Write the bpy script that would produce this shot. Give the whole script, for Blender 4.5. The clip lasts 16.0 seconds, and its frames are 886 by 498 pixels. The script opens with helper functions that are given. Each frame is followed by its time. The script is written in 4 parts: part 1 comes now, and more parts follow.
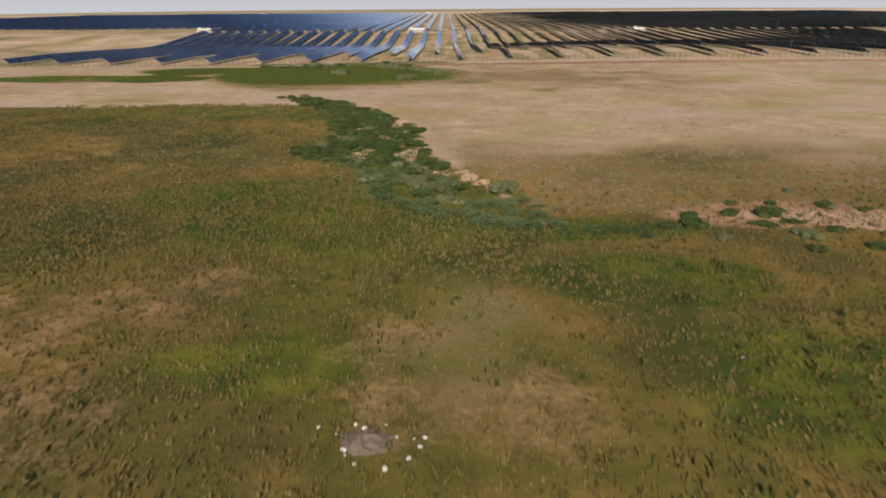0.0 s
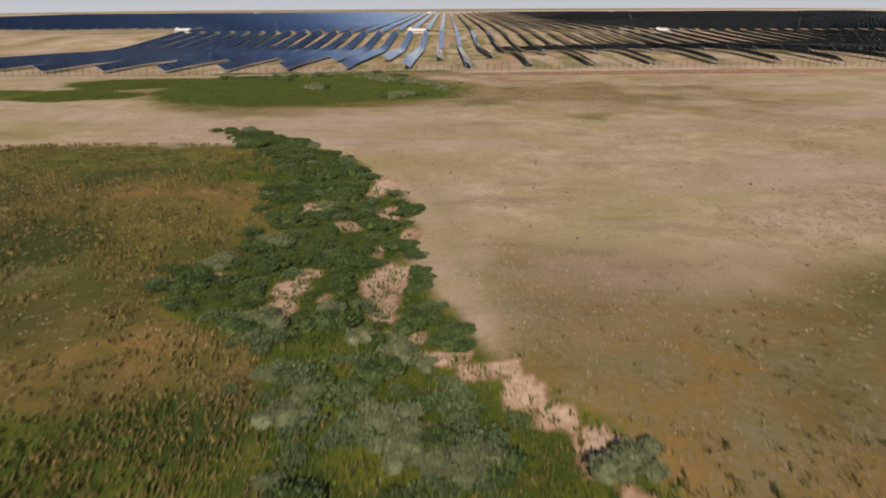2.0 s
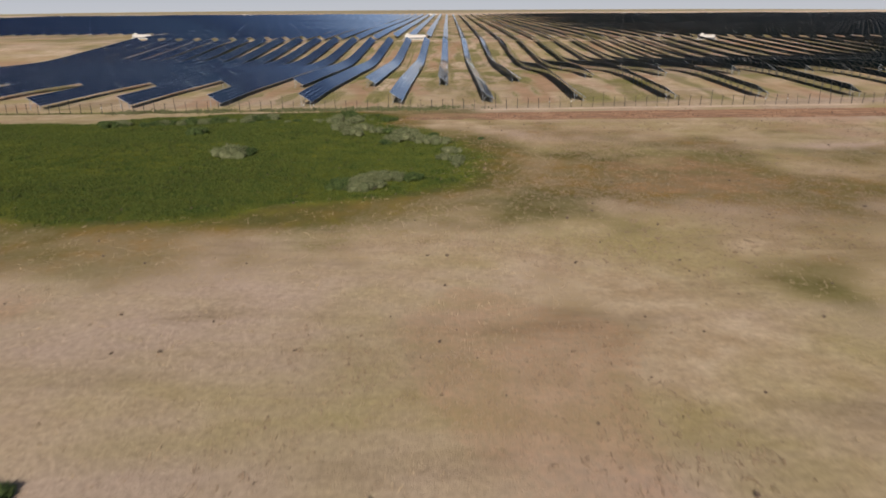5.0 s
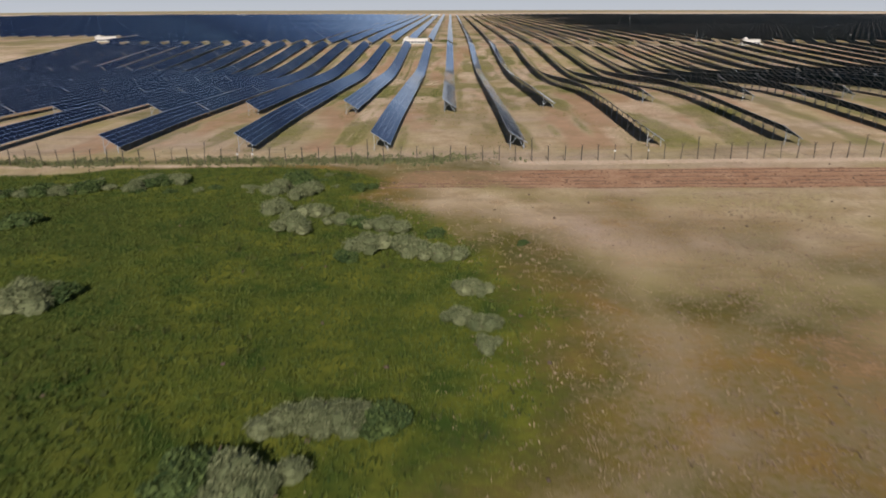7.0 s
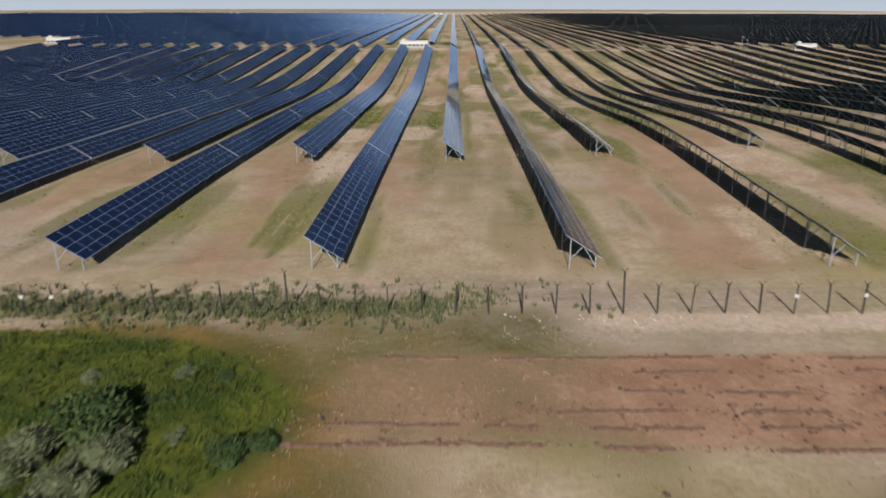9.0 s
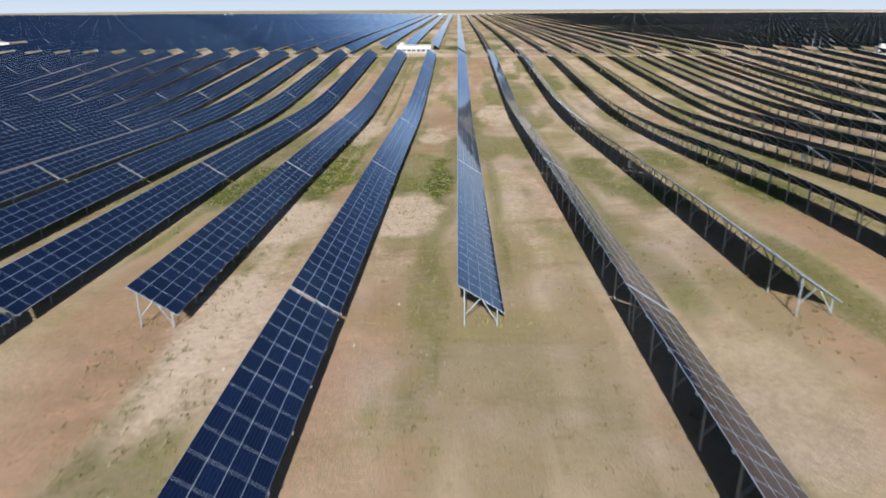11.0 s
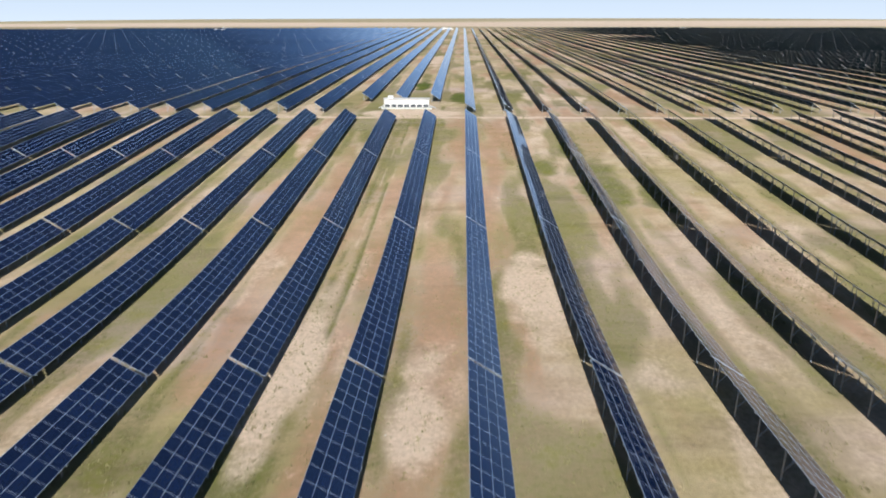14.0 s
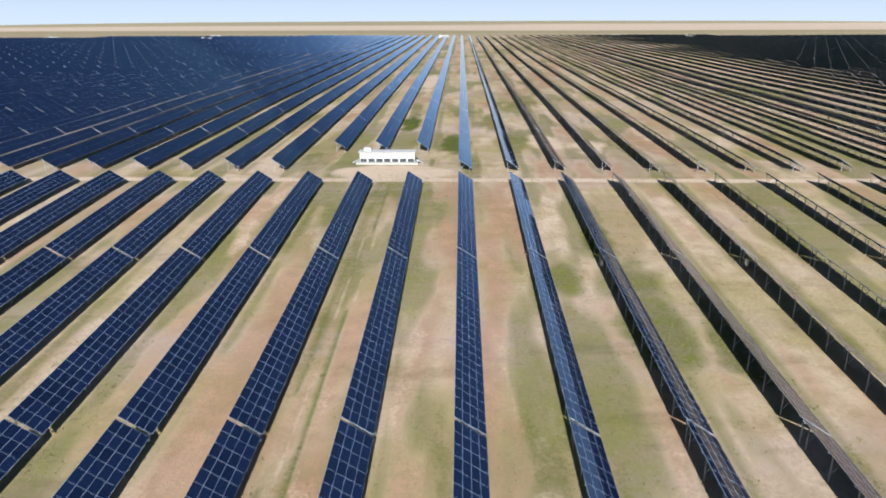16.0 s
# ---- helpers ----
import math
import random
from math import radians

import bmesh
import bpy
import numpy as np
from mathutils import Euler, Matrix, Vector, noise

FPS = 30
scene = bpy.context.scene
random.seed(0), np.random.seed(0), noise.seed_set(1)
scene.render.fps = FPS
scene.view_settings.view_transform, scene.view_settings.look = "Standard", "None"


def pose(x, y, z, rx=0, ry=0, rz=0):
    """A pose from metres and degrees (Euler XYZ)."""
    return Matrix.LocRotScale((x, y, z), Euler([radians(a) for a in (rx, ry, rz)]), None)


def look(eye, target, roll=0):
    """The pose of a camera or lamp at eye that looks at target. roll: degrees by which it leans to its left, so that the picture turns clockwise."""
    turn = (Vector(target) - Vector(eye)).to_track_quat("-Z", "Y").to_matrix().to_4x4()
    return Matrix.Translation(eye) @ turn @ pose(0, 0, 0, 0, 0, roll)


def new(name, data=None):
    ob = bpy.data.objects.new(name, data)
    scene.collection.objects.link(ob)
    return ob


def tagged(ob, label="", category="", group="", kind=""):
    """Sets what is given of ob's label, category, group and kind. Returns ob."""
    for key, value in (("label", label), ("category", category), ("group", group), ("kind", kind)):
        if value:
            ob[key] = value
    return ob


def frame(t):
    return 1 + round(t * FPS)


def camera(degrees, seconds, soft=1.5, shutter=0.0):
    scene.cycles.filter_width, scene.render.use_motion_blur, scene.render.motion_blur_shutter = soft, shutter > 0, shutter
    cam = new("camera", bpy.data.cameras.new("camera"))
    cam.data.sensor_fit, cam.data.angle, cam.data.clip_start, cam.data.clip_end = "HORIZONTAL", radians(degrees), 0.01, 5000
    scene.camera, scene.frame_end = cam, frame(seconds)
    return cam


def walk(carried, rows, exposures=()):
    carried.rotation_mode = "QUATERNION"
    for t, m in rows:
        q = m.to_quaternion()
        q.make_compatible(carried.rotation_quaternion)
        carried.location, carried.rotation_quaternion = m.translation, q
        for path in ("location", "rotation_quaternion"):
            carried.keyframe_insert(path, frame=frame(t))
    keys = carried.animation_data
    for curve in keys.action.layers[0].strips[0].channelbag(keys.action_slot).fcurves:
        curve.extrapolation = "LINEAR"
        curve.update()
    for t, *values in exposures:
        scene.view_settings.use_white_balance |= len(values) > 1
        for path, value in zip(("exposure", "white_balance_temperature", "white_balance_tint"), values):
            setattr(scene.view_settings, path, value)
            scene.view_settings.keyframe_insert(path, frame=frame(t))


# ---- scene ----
cam = camera(67.0, 16.0, soft=1.8, shutter=0.3)
PATH = [
    (0, (2.785, -287.681, 19.618), (2.774, -285.797, 18.948), -0.4),
    (0.5, (2.483, -275.464, 19.218), (2.473, -273.580, 18.546), -0.4),
    (1, (2.161, -262.445, 18.932), (2.151, -260.561, 18.26), -0.4),
    (1.5, (1.793, -248.788, 18.771), (1.782, -246.904, 18.099), -0.3),
    (2, (1.571, -235.257, 18.859), (1.559, -233.373, 18.189), -0.3),
    (2.5, (1.38, -222.406, 19.181), (1.367, -220.522, 18.511), -0.3),
    (3, (1.5, -209.260, 19.728), (1.485, -207.375, 19.058), -0.3),
    (3.5, (1.334, -195.990, 20.06), (1.318, -194.105, 19.391), -0.3),
    (4, (0.63, -182.938, 20.18), (0.615, -181.053, 19.513), -0.3),
    (6.5, (-0.853, -116.000, 19.979), (-0.873, -114.115, 19.31), -0.2),
    (7, (-1.298, -102.373, 20.095), (-1.319, -100.488, 19.428), -0.1),
    (7.5, (-1.315, -89.109, 20.074), (-1.34, -87.225, 19.404), -0.2),
    (8, (-1.21, -76.884, 19.923), (-1.235, -75.000, 19.253), -0.2),
    (8.5, (-1.354, -63.636, 19.829), (-1.379, -61.752, 19.159), -0.0),
    (9, (-1.595, -50.711, 19.904), (-1.622, -48.826, 19.234), 0.1),
    (9.2, (-1.553, -45.655, 19.877), (-1.585, -43.771, 19.209), -0.1),
    (11.3, (-3.24, 10.934, 18.879), (-3.281, 12.819, 18.212), -0.2),
    (11.5, (-3.283, 15.773, 19.005), (-3.324, 17.659, 18.34), -0.2),
    (12, (-3.288, 27.168, 19.567), (-3.333, 29.055, 18.905), -0.2),
    (12.5, (-3.307, 39.102, 21.101), (-3.358, 40.990, 20.442), -0.3),
    (13, (-3.615, 51.163, 23.083), (-3.669, 53.052, 22.428), -0.2),
    (13.5, (-3.676, 62.902, 25.76), (-3.732, 64.792, 25.109), -0.2),
    (14, (-3.65, 73.931, 28.867), (-3.705, 75.822, 28.217), -0.1),
    (14.5, (-3.758, 84.556, 31.96), (-3.813, 86.447, 31.313), -0.1),
    (15, (-3.631, 95.553, 34.619), (-3.685, 97.445, 33.973), -0.2),
    (15.5, (-3.301, 105.888, 35.719), (-3.353, 107.780, 35.072), -0.2),
    (16, (-2.553, 114.672, 36.234), (-2.604, 116.564, 35.588), -0.2),
]
walk(cam, [(t, look(eye, target, roll)) for t, eye, target, roll in PATH],
     exposures=[(0, 0.10, 6500, 10), (3.5, -0.02, 6400, 9), (7.0, -0.02, 6200, 7), (9.2, 0.02, 5800, 5), (11.3, 0.53, 5600, 3), (12.5, 0.65, 5600, 2), (14.5, 0.60, 5550, 2), (16, 0.58, 5450, 2)])

# ---------------------------------------------------------------- light
SUN_DIR = Vector((0.08, 1.7, -1.0)).normalized()
sun = new("sun", bpy.data.lights.new("sun", "SUN"))
sun.data.energy, sun.data.angle, sun.data.color = 5.0, radians(0.6), (1.0, 0.94, 0.86)
sun.matrix_world = Matrix.Translation((0, -300, 200)) @ SUN_DIR.to_track_quat("-Z", "Y").to_matrix().to_4x4()
world = bpy.data.worlds.new("sky")
scene.world = world
world.use_nodes = True
wn = world.node_tree
sky = wn.nodes.new("ShaderNodeTexSky")
sky.sky_type, sky.sun_disc = "NISHITA", False
sky.sun_elevation = math.asin(-SUN_DIR.z)
sky.sun_rotation = math.atan2(-SUN_DIR.x, -SUN_DIR.y)
sky.air_density, sky.dust_density, sky.ozone_density, sky.altitude = 1.0, 0.6, 2.0, 200
wn.links.new(sky.outputs[0], wn.nodes["Background"].inputs[0])
wn.nodes["Background"].inputs[1].default_value = 0.038

# ---------------------------------------------------------------- materials
def nodes_of(name, rough=0.8, metal=0.0):
    m = bpy.data.materials.new(name)
    m.use_nodes = True
    nt = m.node_tree
    b = nt.nodes["Principled BSDF"]
    b.inputs["Roughness"].default_value, b.inputs["Metallic"].default_value = rough, metal
    return m, nt, b


def noise_at(nt, scale, detail=4.0, vec=None, rough=0.55, stretch=None):
    n = nt.nodes.new("ShaderNodeTexNoise")
    n.inputs["Scale"].default_value, n.inputs["Detail"].default_value, n.inputs["Roughness"].default_value = scale, detail, rough
    if vec is None:
        vec = nt.nodes.new("ShaderNodeNewGeometry").outputs["Position"]
    if stretch:
        mp = nt.nodes.new("ShaderNodeMapping")
        mp.inputs["Scale"].default_value = stretch
        nt.links.new(vec, mp.inputs[0])
        vec = mp.outputs[0]
    nt.links.new(vec, n.inputs["Vector"])
    return n.outputs[0]


def ramp(nt, fac, stops):
    r = nt.nodes.new("ShaderNodeValToRGB")
    e = r.color_ramp.elements
    while len(e) < len(stops):
        e.new(0.5)
    for el, (p, c) in zip(e, stops):
        el.position = p
        el.color = (*c, 1) if len(c) == 3 else c
    nt.links.new(fac, r.inputs[0])
    return r.outputs[0]


def blend(nt, fac, a, b, mode="MIX"):
    m = nt.nodes.new("ShaderNodeMix")
    m.data_type, m.blend_type = "RGBA", mode
    for sock, v in ((m.inputs[0], fac), (m.inputs[6], a), (m.inputs[7], b)):
        if isinstance(v, (int, float)):
            sock.default_value = v
        elif isinstance(v, tuple):
            sock.default_value = (*v, 1)
        else:
            nt.links.new(v, sock)
    return m.outputs[2]


def maths(nt, op, a, b=0.0):
    m = nt.nodes.new("ShaderNodeMath")
    m.operation = op
    for sock, v in ((m.inputs[0], a), (m.inputs[1], b)):
        if isinstance(v, (int, float)):
            sock.default_value = v
        else:
            nt.links.new(v, sock)
    return m.outputs[0]


def bump(nt, b, height, dist, strength=1.0):
    n = nt.nodes.new("ShaderNodeBump")
    n.inputs["Distance"].default_value, n.inputs["Strength"].default_value = dist, strength
    nt.links.new(height, n.inputs["Height"])
    nt.links.new(n.outputs[0], b.inputs["Normal"])


def plain(name, colour, rough=0.6, metal=0.0, vary=0.25, scale=3.0, bumps=0.0):
    m, nt, b = nodes_of(name, rough, metal)
    f = noise_at(nt, scale, 5)
    dark = tuple(c * (1 - vary) for c in colour)
    light = tuple(min(1, c * (1 + vary)) for c in colour)
    nt.links.new(ramp(nt, f, [(0.3, dark), (0.7, light)]), b.inputs["Base Color"])
    if bumps:
        bump(nt, b, noise_at(nt, scale * 6, 4), bumps)
    return m


def leafy(name, dark, light, rough=0.75, translucent=0.0):
    """Blades and leaves: each clump its own shade, with slow drifts over the land."""
    m, nt, b = nodes_of(name, rough)
    g = nt.nodes.new("ShaderNodeNewGeometry")
    big = noise_at(nt, 0.12, 3)
    f = maths(nt, "ADD", maths(nt, "MULTIPLY", g.outputs["Random Per Island"], 0.6), maths(nt, "MULTIPLY", big, 0.45))
    nt.links.new(ramp(nt, f, [(0.15, dark), (0.85, light)]), b.inputs["Base Color"])
    b.inputs["Specular IOR Level"].default_value = 0.2
    return m


def ground_material():
    m, nt, b = nodes_of("land", 0.95)
    b.inputs["Specular IOR Level"].default_value = 0.1
    at = nt.nodes.new("ShaderNodeAttribute")
    at.attribute_name = "cover"
    sep = nt.nodes.new("ShaderNodeSeparateColor")
    nt.links.new(at.outputs["Color"], sep.inputs[0])
    at2 = nt.nodes.new("ShaderNodeAttribute")
    at2.attribute_name = "cover_more"
    sep2 = nt.nodes.new("ShaderNodeSeparateColor")
    nt.links.new(at2.outputs["Color"], sep2.inputs[0])
    fine = noise_at(nt, 2.2, 6, rough=0.65)
    mid = noise_at(nt, 0.28, 5)
    wide = noise_at(nt, 0.045, 4)
    straw = blend(nt, ramp(nt, mid, [(0.35, (0, 0, 0)), (0.65, (1, 1, 1))]), (0.43, 0.297, 0.176), (0.585, 0.43, 0.287))
    straw = blend(nt, ramp(nt, wide, [(0.42, (0, 0, 0)), (0.62, (0.8, 0.8, 0.8))]), straw, (0.37, 0.29, 0.12))
    drift = noise_at(nt, 0.05, 5, stretch=(0.35, 1.0, 1.0), rough=0.6)
    straw = blend(nt, ramp(nt, drift, [(0.46, (0, 0, 0)), (0.66, (0.75, 0.75, 0.75))]), straw, (0.52, 0.37, 0.30))
    drift2 = noise_at(nt, 0.09, 5, stretch=(0.4, 1.3, 1.0), rough=0.65)
    straw = blend(nt, ramp(nt, drift2, [(0.56, (0, 0, 0)), (0.72, (0.7, 0.7, 0.7))]), straw, (0.21, 0.145, 0.08))
    green = blend(nt, ramp(nt, mid, [(0.35, (0, 0, 0)), (0.68, (1, 1, 1))]), (0.044, 0.070, 0.012), (0.165, 0.160, 0.022))
    heath = blend(nt, ramp(nt, mid, [(0.33, (0, 0, 0)), (0.66, (1, 1, 1))]), (0.135, 0.112, 0.027), (0.28, 0.165, 0.055))
    heath = blend(nt, ramp(nt, wide, [(0.45, (0, 0, 0)), (0.6, (0.7, 0.7, 0.7))]), heath, (0.075, 0.078, 0.020))
    soil = blend(nt, ramp(nt, mid, [(0.35, (0, 0, 0)), (0.65, (1, 1, 1))]), (0.35, 0.185, 0.108), (0.47, 0.275, 0.17))
    sand = blend(nt, mid, (0.55, 0.385, 0.265), (0.70, 0.52, 0.385))

    def edge(v):
        s = maths(nt, "ADD", v, maths(nt, "MULTIPLY", maths(nt, "SUBTRACT", fine, 0.5), 0.55))
        s = maths(nt, "ADD", s, maths(nt, "MULTIPLY", maths(nt, "SUBTRACT", mid, 0.5), 0.5))
        return ramp(nt, s, [(0.28, (0, 0, 0)), (0.72, (1, 1, 1))])

    col = blend(nt, edge(sep.outputs[2]), straw, heath)
    col = blend(nt, edge(sep.outputs[0]), col, green)
    col = blend(nt, edge(sep.outputs[1]), col, soil)
    col = blend(nt, edge(sep2.outputs[0]), col, sand)
    col = blend(nt, edge(sep2.outputs[1]), col, (0.026, 0.046, 0.016))
    speck = ramp(nt, fine, [(0.3, (0.80, 0.80, 0.80)), (0.7, (1.15, 1.15, 1.15))])
    col = blend(nt, 1.0, col, speck, "MULTIPLY")
    nt.links.new(col, b.inputs["Base Color"])
    bump(nt, b, maths(nt, "ADD", fine, noise_at(nt, 9.0, 4)), 0.09, 0.7)
    return m


def panel_glass():
    """Dark blue silicon under glass, with the faint grid of its cells."""
    m, nt, b = nodes_of("panel_glass", 0.07)
    tc = nt.nodes.new("ShaderNodeUVMap")
    tc.uv_map = "cells"
    br = nt.nodes.new("ShaderNodeTexBrick")
    br.offset, br.squash = 0.0, 1.0
    for k, v in (("Scale", 1.0), ("Mortar Size", 0.012), ("Brick Width", 0.158), ("Row Height", 0.158), ("Mortar Smooth", 0.2)):
        br.inputs[k].default_value = v
    br.inputs["Color1"].default_value = (0.004, 0.009, 0.038, 1)
    br.inputs["Color2"].default_value = (0.006, 0.013, 0.050, 1)
    br.inputs["Mortar"].default_value = (0.02, 0.028, 0.055, 1)
    nt.links.new(tc.outputs[0], br.inputs["Vector"])
    oi = nt.nodes.new("ShaderNodeObjectInfo")
    g = nt.nodes.new("ShaderNodeNewGeometry")
    tone = ramp(nt, maths(nt, "FRACT", maths(nt, "ADD", oi.outputs["Random"], g.outputs["Random Per Island"])), [(0, (0.8, 0.8, 0.8)), (1, (1.2, 1.2, 1.2))])
    nt.links.new(blend(nt, 1.0, br.outputs[0], tone, "MULTIPLY"), b.inputs["Base Color"])
    dust = noise_at(nt, 0.8, 5)
    nt.links.new(ramp(nt, dust, [(0.3, (0.03,) * 3), (0.75, (0.09,) * 3)]), b.inputs["Roughness"])
    b.inputs["IOR"].default_value = 1.55
    return m


LAND = ground_material()
GLASS = panel_glass()
ALUMINIUM = plain("aluminium", (0.46, 0.50, 0.58), 0.5, 0.3, 0.08, 1.0)
STEEL = plain("galvanised_steel", (0.30, 0.31, 0.33), 0.55, 0.0, 0.15, 2.0)
BACKSHEET = plain("backsheet", (0.006, 0.026, 0.045), 0.7, 0, 0.1, 2.0)
BACKSHEET.node_tree.nodes["Principled BSDF"].inputs["Specular IOR Level"].default_value = 0.1
POST_WOOD = plain("rusty_post", (0.05, 0.038, 0.03), 0.85, 0, 0.35, 8.0, 0.004)
WIRE = plain("wire", (0.16, 0.14, 0.12), 0.6, 0.5, 0.2, 5.0)
WHITE_PAINT = plain("white_paint", (0.58, 0.53, 0.49), 0.5, 0, 0.07, 1.2)
STRAW_BLADES = leafy("straw_blades", (0.27, 0.19, 0.115), (0.40, 0.29, 0.18))
GREEN_BLADES = leafy("green_blades", (0.028, 0.050, 0.009), (0.105, 0.115, 0.020))
HEATH_BLADES = leafy("heath_blades", (0.062, 0.062, 0.016), (0.20, 0.135, 0.044))
LANE_BLADES = leafy("lane_blades", (0.105, 0.105, 0.034), (0.31, 0.25, 0.115))
TUSSOCK = leafy("tussock_blades", (0.15, 0.10, 0.066), (0.35, 0.245, 0.165))
VERGE = leafy("verge_blades", (0.05, 0.062, 0.022), (0.19, 0.175, 0.085))
SEDGE = leafy("sedge_blades", (0.018, 0.028, 0.007), (0.085, 0.085, 0.020))
BUSH_GREEN = leafy("bush_leaves_green", (0.010, 0.026, 0.007), (0.095, 0.120, 0.034))
BUSH_SAGE = leafy("bush_leaves_sage", (0.035, 0.055, 0.022), (0.14, 0.165, 0.07))
BUSH_GREY = leafy("bush_leaves_grey", (0.055, 0.066, 0.026), (0.19, 0.19, 0.095))
TWIG = plain("twig_bark", (0.12, 0.085, 0.055), 0.9, 0, 0.3, 12.0)
STONE = plain("pale_stone", (0.55, 0.50, 0.42), 0.9, 0, 0.25, 6.0, 0.01)
CLOD = plain("dark_clod", (0.10, 0.065, 0.045), 0.95, 0, 0.35, 7.0, 0.02)
DARK = plain("dark_box", (0.05, 0.05, 0.055), 0.6, 0, 0.2, 3.0)
CONCRETE = plain("concrete", (0.45, 0.42, 0.37), 0.9, 0, 0.15, 1.5, 0.004)

# ---------------------------------------------------------------- land
PITCH, WIDE, RISE, LOW = 10.5, 3.0, 1.95, 1.05     # row spacing, table width on plan, its rise, height of the low edge
TABLE, STEP = 41.6, 42.0                         # a table's length, and the way to the next one
PROFILE_Y = np.array([-900, -350, -10, 30, 60, 90, 150, 200, 252, 300, 600, 900, 1125, 1250, 1500, 1900, 2600, 3600, 4700, 5200], float)
PROFILE_Z = np.array([0, 0, 0, 0.1, -0.5, -1.0, -1.9, 0.6, 3.7, 4.8, 8.6, 12.2, 14.4, 13.6, 8.0, 2.0, 2.0, 10.0, 32.0, 33.0], float)


def profile(y):
    """Cubic glide through the land's heights along the rows."""
    y = np.asarray(y, float)
    s = np.gradient(PROFILE_Z, PROFILE_Y)
    i = np.clip(np.searchsorted(PROFILE_Y, y) - 1, 0, len(PROFILE_Y) - 2)
    h = PROFILE_Y[i + 1] - PROFILE_Y[i]
    t = np.clip((y - PROFILE_Y[i]) / h, 0, 1)
    return ((1 + 2 * t) * (1 - t) ** 2 * PROFILE_Z[i] + t * (1 - t) ** 2 * h * s[i]
            + t * t * (3 - 2 * t) * PROFILE_Z[i + 1] + t * t * (t - 1) * h * s[i + 1])


LATTICE = np.random.RandomState(7).rand(256, 256)


def value_noise(x, y):
    xi, yi = np.floor(x).astype(int), np.floor(y).astype(int)
    u, v = x - xi, y - yi
    u, v = u * u * (3 - 2 * u), v * v * (3 - 2 * v)
    g = lambda a, b: LATTICE[a % 256, b % 256]
    return (g(xi, yi) * (1 - u) + g(xi + 1, yi) * u) * (1 - v) + (g(xi, yi + 1) * (1 - u) + g(xi + 1, yi + 1) * u) * v


def fbm(x, y, size, octaves=4):
    out, amp, total = 0.0, 1.0, 0.0
    for o in range(octaves):
        out = out + amp * value_noise(np.asarray(x) / size + 17.3 * o, np.asarray(y) / size + 9.1 * o)
        total, amp, size = total + amp, amp * 0.5, size * 0.5
    return out / total


def smooth(a, b, v):
    t = np.clip((v - a) / (b - a), 0, 1)
    return t * t * (3 - 2 * t)


def land(x, y):
    """Height of the ground."""
    x, y = np.asarray(x, float), np.asarray(y, float)
    lean = 0.013 * np.clip(x, -90, 90) * smooth(-60, 20, y) * (1 - smooth(150, 260, y))
    hump = 1.7 * np.exp(-((y - 58) / 36) ** 2) * smooth(9, 32, x) * (1 - smooth(110, 200, x))
    roll = 0.9 * (fbm(x, y, 75, 2) - 0.5) * smooth(-40, 60, y) * (1 - smooth(1000, 1300, y)) * smooth(20, 90, np.abs(x + 5))
    meadow = 0.5 * (fbm(x, y, 22, 3) - 0.5) * (1 - smooth(-30, -12, y))
    wash = -0.7 * np.exp(-((x - wash_x(y) + 3) / 4.0) ** 2) * smooth(-226, -215, y) * (1 - smooth(-150, -125, y))
    return profile(y) + lean + hump + roll + meadow + wash


WASH_Y = np.array([-240, -226, -219, -212, -207, -203, -196, -191, -182, -176, -162, -150, -138, -130, -123], float)
WASH_X = np.array([14, 13, 12.8, 11.6, 8.6, 4.8, 2.4, 0.4, -1.4, -1.2, -4.2, -9.4, -15.5, -23, -32], float)
SCRUB_Y = np.array([-240, -226, -219, -209, -200, -193, -187, -182, -170, -160, -146, -130, -123], float)
SCRUB_X = np.array([13, 8, -2, -8, -9, -18, -18, -14, -16, -18, -22, -31, -35], float)


def scrub_x(y):
    """Plan line of the scrub's far side from the bare steppe."""
    return np.interp(y, SCRUB_Y, SCRUB_X)


def wash_x(y):
    """Plan line where the shrubby gully meets the bare steppe."""
    return np.interp(y, WASH_Y, WASH_X)


def blob(x, y, cx, cy, rx, ry, wob=0.35, size=14, soft=0.16):
    """1 inside an uneven patch, 0 outside."""
    x, y = np.asarray(x, float), np.asarray(y, float)
    reach = 1.1 + wob + soft
    near = (np.abs(x - cx) < rx * reach) & (np.abs(y - cy) < ry * reach)
    out = np.zeros(x.shape)
    a, b = x[near], y[near]
    d = np.hypot((a - cx) / rx, (b - cy) / ry) + wob * (fbm(a + 31, b - 12, size, 3) - 0.5) * 2
    out[near] = 1 - smooth(1 - soft, 1 + soft, d)
    return out


